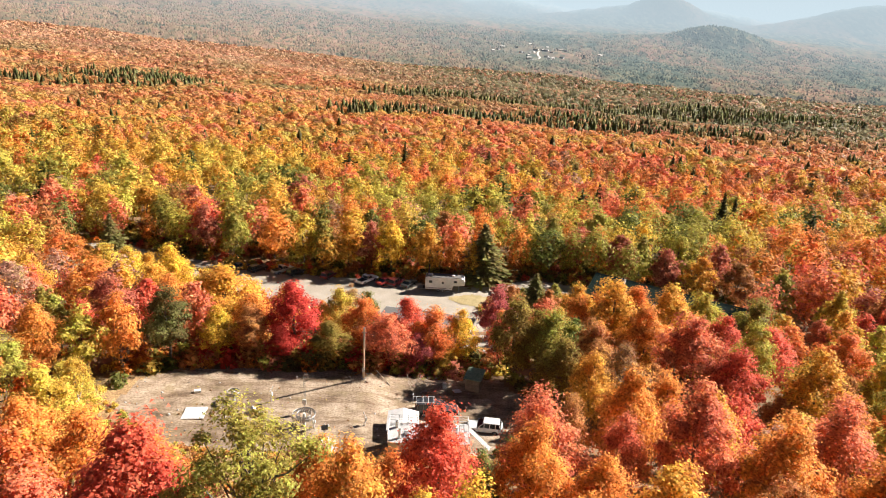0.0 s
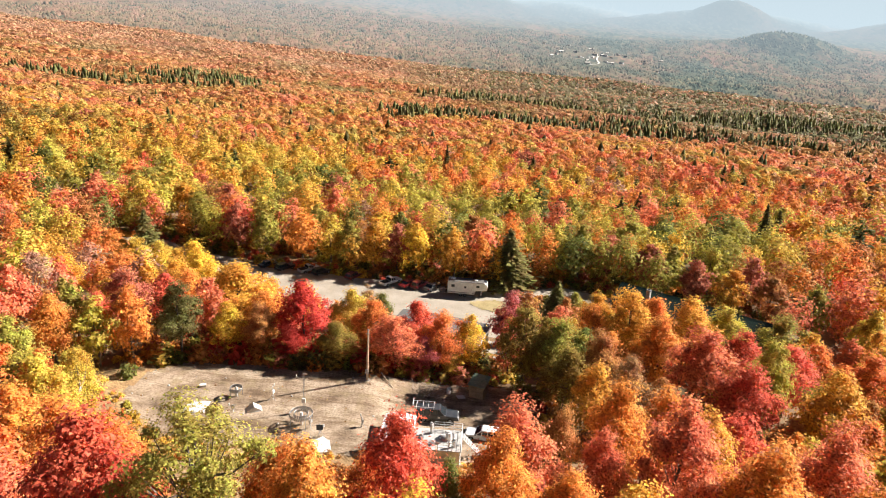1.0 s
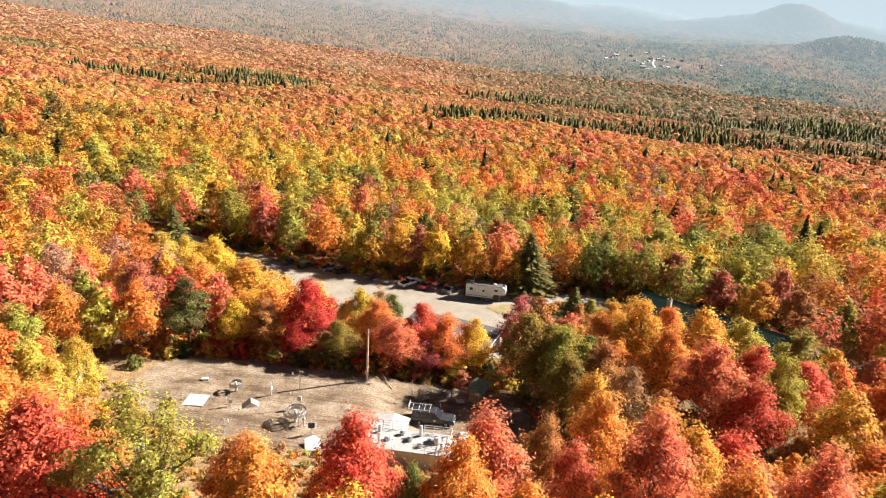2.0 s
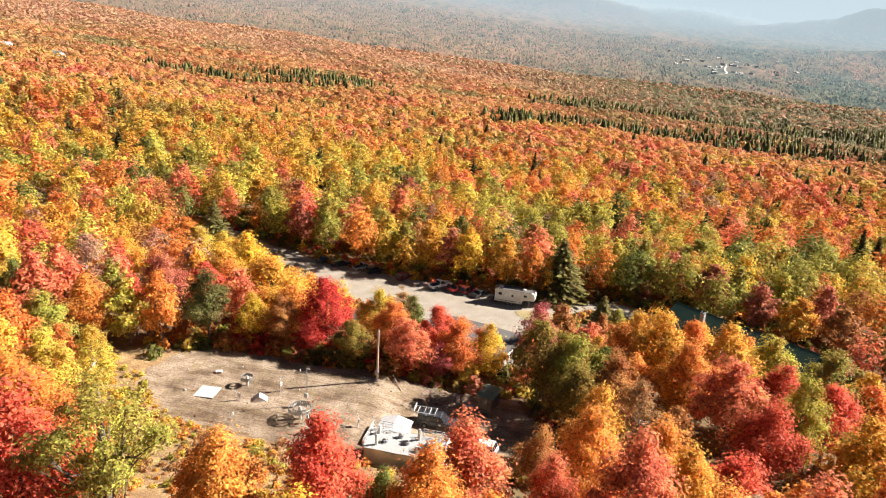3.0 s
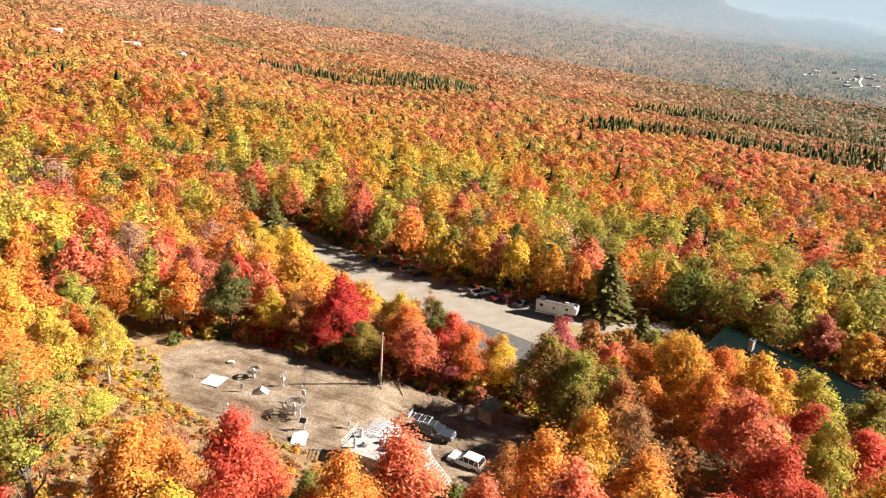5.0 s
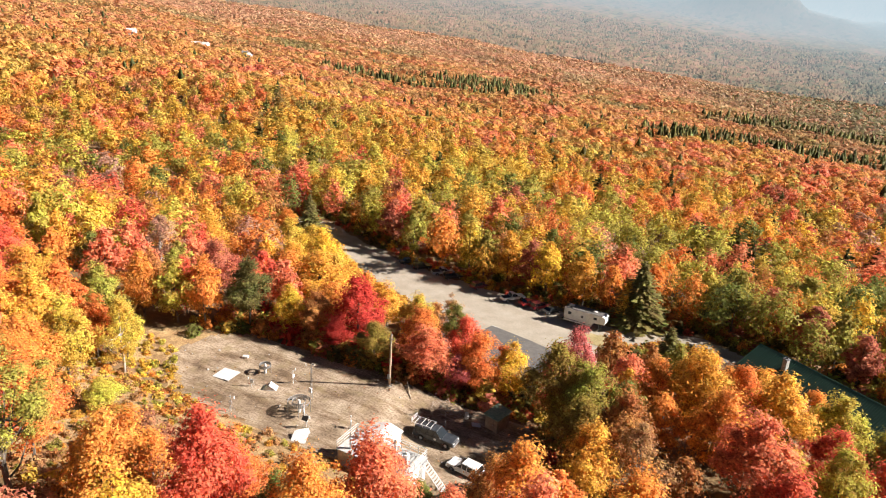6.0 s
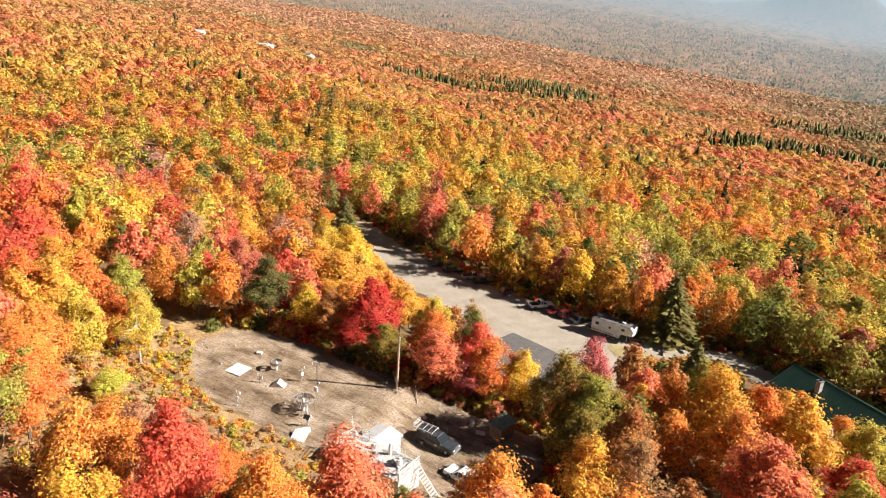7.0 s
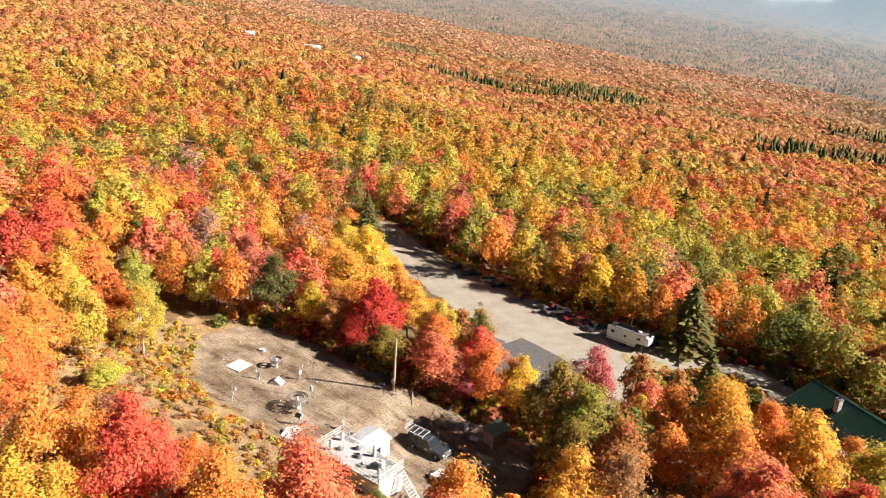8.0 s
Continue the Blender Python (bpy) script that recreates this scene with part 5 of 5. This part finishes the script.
window(lodge, 18, 20, 5.0, -5.0, -3.7, 1)

# garden shed
shed = thing("shed", pose(6.6, 91.0, gz(6.6, 91.0) + 0.05, 0, 0, -18), "small weathered plank shed with a mossy green roof", "shed")
part("wall", boxed(-1.05, 1.05, -1.2, 1.2, 0, 2.0), shed_wall, shed)
bm = prism([(-1.4, 1.95), (-1.4, 2.05), (1.45, 2.5), (1.45, 2.4)], -1.3, 1.3, "x")
part("roof", bm, shed_green, shed, "mossy green sheet roof")
for k in range(7):
    part("plank", boxed(-1.04 + 0.3 * k, -0.77 + 0.3 * k, -1.235, -1.2, 0.02, 1.98), shed_wall, shed)
d = part("door", boxed(-0.45, 0.45, -1.27, -1.235, 0.05, 1.8), shed_wall, shed, "plank door")
part("handle", boxed(0.3, 0.36, -1.31, -1.27, 0.9, 1.05), galvanised, d)

# ---- field laboratory: white cabin, raised deck with railings ----
lab = thing("field_laboratory", pose(0, 74.5, -1.2), "white field laboratory cabin with a raised instrument deck and railings", "cabin")
part("wall", boxed(-4.9, -1.3, 0.8, 4.9, -0.2, 2.22, bevel=0.03), white_paint, lab, "white panel wall")
part("roof", prism([(-5.1, 2.20), (-5.1, 2.30), (-3.1, 2.80), (-1.1, 2.30), (-1.1, 2.20)], 0.65, 5.1), white_paint, lab, "low white roof")
d = part("door", boxed(-3.6, -2.7, 4.88, 4.93, 0.0, 2.0), dull_white, lab)
part("handle", boxed(-2.85, -2.8, 4.93, 4.98, 0.95, 1.1), galvanised, d)
w = part("window", boxed(-1.32, -1.27, 2.0, 3.2, 1.0, 1.9), trim_grey, lab)
part("pane", boxed(-1.28, -1.25, 2.08, 3.12, 1.08, 1.82), window_glass, w)
part("lower_wall", boxed(-4.5, 4.9, -4.0, 0.0, 0.2, 3.85, bevel=0.03), white_paint, lab, "white lower storey")
deck = part("deck", boxed(-4.65, 5.05, -4.15, 0.12, 3.85, 3.93), white_deck, lab, "pale plank deck")
for k in range(32):
    part("board", boxed(-4.62 + k * 0.302, -4.36 + k * 0.302, -4.13, 0.10, 3.93, 3.965), white_deck, deck)


def railing(parent, pts, z, h=1.05):
    bars = []
    for (ax, ay), (bx, by) in zip(pts, pts[1:]):
        for q in (0.35, 0.7, 1.0):
            bars.append(((ax, ay, z + h * q), (bx, by, z + h * q)))
        n = max(1, round(math.hypot(bx - ax, by - ay) / 1.3))
        for k in range(n + 1):
            px, py = ax + (bx - ax) * k / n, ay + (by - ay) * k / n
            bars.append(((px, py, z), (px, py, z + h)))
    part("railing", rods(bars, 0.04), white_paint, parent, "white tubular railing")


railing(lab, ((-4.55, -4.05), (-4.55, 0.05), (-1.2, 0.05)), 3.96)
railing(lab, ((4.95, 0.05), (4.95, -4.05), (1.0, -4.05)), 3.96)
railing(lab, ((1.6, 0.05), (4.95, 0.05)), 3.96)
stair = part("stair", boxed(5.05, 5.15, -1.2, -0.2, 3.7, 3.9), galvanised, lab)
for k in range(12):
    part("tread", boxed(5.15 + k * 0.26, 5.38 + k * 0.26, -1.2, -0.2, 3.6 - k * 0.27, 3.65 - k * 0.27), white_deck, stair)
for py in (-1.22, -0.18):
    part("stringer", rods([((5.1, py, 3.75), (8.2, py, 0.5))], 0.06), white_paint, stair)
for px, py, r, h in ((-3.6, -1.0, 0.22, 0.9), (-2.4, -2.4, 0.34, 0.35), (-3.2, -3.2, 0.16, 1.2), (-0.9, -1.0, 0.3, 0.4), (0.2, -2.0, 0.34, 0.4), (1.3, -0.8, 0.2, 1.3), (1.6, -2.9, 0.36, 0.35), (2.6, -1.7, 0.4, 0.3), (3.4, -1.9, 0.36, 1.0), (4.2, -3.2, 0.2, 0.9)):
    inst = part("instrument", rods([((px, py, 3.96), (px, py, 3.96 + h))], r, 14), white_paint if h > 0.6 else galvanised, lab, "rooftop instrument")
    part("sensor_head", boxed(px - 0.16, px + 0.16, py - 0.12, py + 0.12, 3.96 + h, 4.16 + h, bevel=0.04), white_paint, inst)

# ---- station instruments on the clearing ----
pole = thing("utility_pole", pose(-9.3, 89.2, gz(-9.3, 89.2)), "pale wooden utility pole at the edge of the clearing", "pole")
part("shaft", rod(bmesh.new(), (0, 0, -0.3), (0.12, 0, 8.0), 0.19, 0.13, 12), pole_wood, pole)
part("cap", rod(bmesh.new(), (0.12, 0, 7.96), (0.12, 0, 8.12), 0.16, 0.08, 10), galvanised, pole)
part("bracket", boxed(-0.25, 0.4, -0.05, 0.05, 7.3, 7.4), galvanised, pole)
part("meter_box", boxed(-0.2, 0.2, -0.34, -0.14, 1.2, 1.9, bevel=0.03), galvanised, pole)
part("footing", rod(bmesh.new(), (0, 0, 0), (0, 0, 0.22), 0.38, 0.32, 12), stone_grey, pole)
stay = thing("leaning_timber", pose(-5.6, 89.0, gz(-5.6, 89.0)), "long pale timber leaning into the trees", "timber")
part("timber", rod(bmesh.new(), (0.1, -0.2, 0.05), (-2.0, 2.3, 0.95), 0.07, 0.06, 7), pole_wood, stay)


def gauge_shield(x, y, r, z, label):
    """A precipitation gauge inside rings of hanging slats."""
    g = thing("rain_gauge", pose(x, y, gz(x, y) + 0.05), label, "rain gauge", "rain gauges")
    part("gauge", rods([((0, 0, 0), (0, 0, z - 0.25))], 0.2, 14), white_paint, g, "white gauge body")
    part("funnel", rod(bmesh.new(), (0, 0, z - 0.25), (0, 0, z + 0.05), 0.2, 0.13, 14), white_paint, g)
    for q in ((1.0, 0.62) if r > 1.2 else (1.0,)):
        ring = part("shield_ring", ring_mesh(r * q, 0.03, z), galvanised, g, "galvanised hoop")
        n = int(34 * q)
        for k in range(n):
            a = 6.2832 * k / n
            bm = boxed(-0.10, 0.10, -0.006, 0.006, -0.45, 0.0)
            s = part("slat", bm, galvanised, ring)
            s.matrix_basis = pose(r * q * math.cos(a), r * q * math.sin(a), z, 0, 14, 0) @ pose(0, 0, 0, 0, 0, math.degrees(a) + 90)
    for k in range(4):
        a = 0.6 + 1.571 * k
        part("leg", rods([((r * math.cos(a), r * math.sin(a), -0.05), (r * math.cos(a), r * math.sin(a), z))], 0.03), galvanised, g)
    return g


gauge_shield(-15.5, 77.2, 1.45, 1.75, "white rain gauge inside double rings of metal slats")
gauge_shield(-25.8, 82.4, 0.8, 1.4, "small white rain gauge inside one ring of slats")


def post_station(x, y, h, label, head, turn=0, panel=True):
    p = thing("weather_sensor", pose(x, y, gz(x, y) + 0.05, 0, 0, turn), label, "weather sensor", "weather sensors")
    part("post", rods([((0, 0, -0.05), (0, 0, h))], 0.05, 8), white_paint, p)
    part("arm", rods([((-0.5, 0, h * 0.92), (0.5, 0, h * 0.92))], 0.025), galvanised, p)
    part("enclosure", boxed(-0.22, 0.22, -0.16, 0.02, h * 0.45, h * 0.45 + 0.5, bevel=0.03), white_paint, p, "white enclosure")
    if head == "shield":
        bm = bmesh.new()
        for k in range(6):
            rod(bm, (0.45, 0, h * 0.92 - 0.05 - 0.06 * k), (0.45, 0, h * 0.92 - 0.02 - 0.06 * k), 0.12, 0.09, 10)
        part("radiation_shield", bm, white_paint, p, "stacked white plates")
    else:
        part("sensor", rods([((0.45, 0, h * 0.92), (0.45, 0, h * 0.92 + 0.3))], 0.08, 10), dull_white, p)
    if panel:
        bm = boxed(-0.4, 0.4, -0.3, 0.3, -0.02, 0.02)
        bmesh.ops.transform(bm, matrix=pose(0, -0.3, h * 0.78, 50), verts=bm.verts)
        part("solar_panel", bm, dark_rubber, p, "dark solar panel")
    for k in range(3):
        a = 2.09 * k
        part("leg", rods([((0.6 * math.cos(a), 0.6 * math.sin(a), -0.05), (0, 0, h * 0.4))], 0.022), galvanised, p)


post_station(-22.9, 72.6, 2.4, "white instrument post with a shielded sensor", "shield", 30, False)
post_station(-20.8, 82.4, 2.0, "white instrument post on bare dirt", "cup", 80, False)
post_station(-12.6, 75.0, 1.9, "white instrument mast with an enclosure box", "shield", 10)
post_station(-7.9, 77.9, 1.5, "small tripod sensor standing on dirt", "cup", 120, False)
post_station(-24.9, 78.6, 1.2, "short white sensor post", "cup", 200, False)
post_station(-14.2, 76.6, 1.6, "short white sensor beside the rain gauge", "shield", 300, False)

tower = thing("weather_tower", pose(-16.0, 80.4, gz(-16, 80.4)), "slender galvanised lattice weather tower with sensors", "tower")
for k in range(3):
    a = 2.09 * k
    part("leg", rods([((0.16 * math.cos(a), 0.16 * math.sin(a), -0.1), (0.1 * math.cos(a), 0.1 * math.sin(a), 5.4))], 0.018), galvanised, tower)
bm = bmesh.new()
for k in range(18):
    for j in range(3):
        a, b = 2.09 * j, 2.09 * (j + 1)
        rod(bm, (0.15 * math.cos(a), 0.15 * math.sin(a), k * 0.3), (0.14 * math.cos(b), 0.14 * math.sin(b), k * 0.3 + 0.3), 0.008, sides=4)
part("lattice", bm, galvanised, tower)
part("boom", rods([((-0.9, 0, 4.9), (0.7, 0.2, 5.1))], 0.02), galvanised, tower)
part("anemometer", rods([((-0.9, 0, 4.9), (-0.9, 0, 5.25))], 0.06, 10), white_paint, tower)
part("wind_vane", boxed(0.0, 0.5, -0.02, 0.02, 5.4, 5.6), white_paint, tower)
part("enclosure", boxed(-0.25, 0.25, -0.4, -0.15, 1.3, 2.0, bevel=0.03), white_paint, tower)

board = thing("white_board", pose(-29.9, 79.0, gz(-29.9, 79) + 0.06, 2, -2, 3), "large flat white snow board lying on the dirt", "board")
part("sheet", boxed(-1.45, 1.45, -1.3, 1.3, 0.08, 0.14, bevel=0.02), white_paint, board)
for s in (-0.9, 0, 0.9):
    part("batten", boxed(-1.4, 1.4, s - 0.05, s + 0.05, -0.02, 0.08), pole_wood, board)
for k in range(4):
    part("seam_strip", boxed(-1.1 + k * 0.7, -1.06 + k * 0.7, -1.25, 1.25, 0.14, 0.155), dull_white, board)
hood = thing("white_hood", pose(-22.5, 79.6, gz(-22.5, 79.6) + 0.05, 0, 0, 25), "white sloping instrument hood on the ground", "hood")
part("cover", prism([(-1.0, 0.0), (0.0, 0.75), (1.0, 0.05), (1.0, 0.0)], -0.6, 0.6), white_paint, hood)
part("base", boxed(-1.0, 1.0, -0.65, 0.65, -0.02, 0.06), dull_white, hood)
sheet_ob = thing("groundsheet", pose(-11.7, 72.6, gz(-11.7, 72.6) + 0.3, 14, 0, 20), "tilted white panel lying at the edge of the bank", "panel")
part("sheet", boxed(-0.95, 0.95, -0.9, 0.9, 0, 0.06, bevel=0.015), white_paint, sheet_ob)
part("support", boxed(-0.8, 0.8, 0.5, 0.6, -0.6, 0.0), pole_wood, sheet_ob)
sheet_ob = thing("groundsheet", pose(-12.3, 74.0, gz(-12.3, 74.0) + 0.06, 0, 0, 50), "pale panel lying flat on the dirt", "panel")
part("sheet", boxed(-0.8, 0.8, -0.6, 0.6, 0, 0.05, bevel=0.01), dull_white, sheet_ob)
slab = thing("white_slab", pose(4.1, 89.8, gz(4.1, 89.8) + 0.06, 0, 8, 30), "white slab lying beside the shed", "slab")
part("slab", boxed(-0.6, 0.6, -0.45, 0.45, 0, 0.14, bevel=0.05), white_paint, slab)
drum = thing("white_drum", pose(2.3, 90.6, gz(2.3, 90.6) + 0.05), "white drum beside the brush pile", "drum")
bm = rods([((0, 0, 0), (0, 0, 0.85))], 0.3, 18)
bmesh.ops.bevel(bm, geom=list(bm.edges), offset=0.03, segments=2, affect="EDGES")
part("barrel", bm, white_paint, drum)
part("lid", rods([((0, 0, 0.85), (0, 0, 0.9))], 0.26, 18), dull_white, drum)
box_ob = thing("white_box", pose(-31.2, 84.2, gz(-31.2, 84.2) + 0.05, 0, 0, 20), "small white box on the dirt", "box")
part("case", boxed(-0.45, 0.45, -0.3, 0.3, 0, 0.3, bevel=0.04), dull_white, box_ob)

# felled branches heaped beside the truck
pile = thing("brush_pile", pose(-0.4, 90.2, gz(-0.4, 90.2) + 0.05), "heap of cut grey branches at the forest edge", "brush pile")
rs = random.Random(31)
for k in range(64):
    a, d0 = rs.uniform(0, 6.28), rs.uniform(0, 2.4)
    px, py, pz = d0 * math.cos(a) * 1.35, d0 * math.sin(a) * 0.75, rs.uniform(0.05, 0.9) * (1.15 - d0 / 3)
    ang, ln, up = rs.uniform(0, 3.14), rs.uniform(1.0, 2.8), rs.uniform(-0.15, 0.45)
    end = (px + ln * math.cos(ang), py + ln * math.sin(ang) * 0.8, max(0.04, pz + up * ln))
    part("branch", rod(bmesh.new(), (px, py, pz), end, rs.uniform(0.025, 0.06), 0.012, 5), dead_wood, pile)


# ---- houses far off ----
def house(x, y, turn, length, label, roof_mat, scale=1.0, lift=0.0):
    h = thing("house", pose(x, y, gz(x, y) + lift, 0, 0, turn) @ Matrix.Diagonal((scale, scale, scale, 1)), label, "house", "houses in the valley")
    part("wall", prism([(-3.5, -5.5), (-3.5, 3.0), (0, 5.2), (3.5, 3.0), (3.5, -5.5)], -length / 2, length / 2, "x"), white_paint, h)
    for s in (-1, 1):
        part("roof", prism([(0, 5.45), (s * 4.1, 2.9), (s * 4.1, 2.7), (0, 5.25)], -length / 2 - 0.4, length / 2 + 0.4, "x"), roof_mat, h)
    part("chimney", boxed(length * 0.2, length * 0.2 + 0.7, -0.35, 0.35, 4.5, 6.3), stone_grey, h)
    for k in range(3):
        window(h, -length / 2 + 1.2 + k * length / 3.4, -length / 2 + 2.4 + k * length / 3.4, -3.5, 0.9, 2.2, -1, trim_grey)
    return h


for (hx, hy), turn, ln in zip(HOUSE_LOTS, (25, -20, 40), (17, 14, 8)):
    house(hx, hy, turn, ln, "white house with a pale roof in the forest", dull_white, 1.0, 5.0)
rs = random.Random(77)
for k in range(38):
    hx, hy = 335 + rs.gauss(0, 85), 2470 + rs.gauss(0, 130)
    house(hx, hy, rs.uniform(0, 180), rs.uniform(10, 18), "distant white village house", dull_white if k % 3 else stone_grey, 1.0, 4.5)

# the pale road that runs through the village
steps = np.linspace(0, 1, 30)
rx, ry = 268 + 78 * steps + 14 * np.sin(steps * 5), 2185 + 310 * steps
rz = ground(rx, ry) + 7.0
verts = np.concatenate((np.stack((rx - 2.6, ry, rz), -1), np.stack((rx + 2.6, ry, rz), -1)))
quads = np.array([(k, k + 30, k + 31, k + 1) for k in range(29)])
village_road = new("road", mesh_of("road", verts, quads, corners=4))
village_road.data.materials.append(cream_wall)
tagged(village_road, "pale concrete road through the distant village", "road", kind="structure")
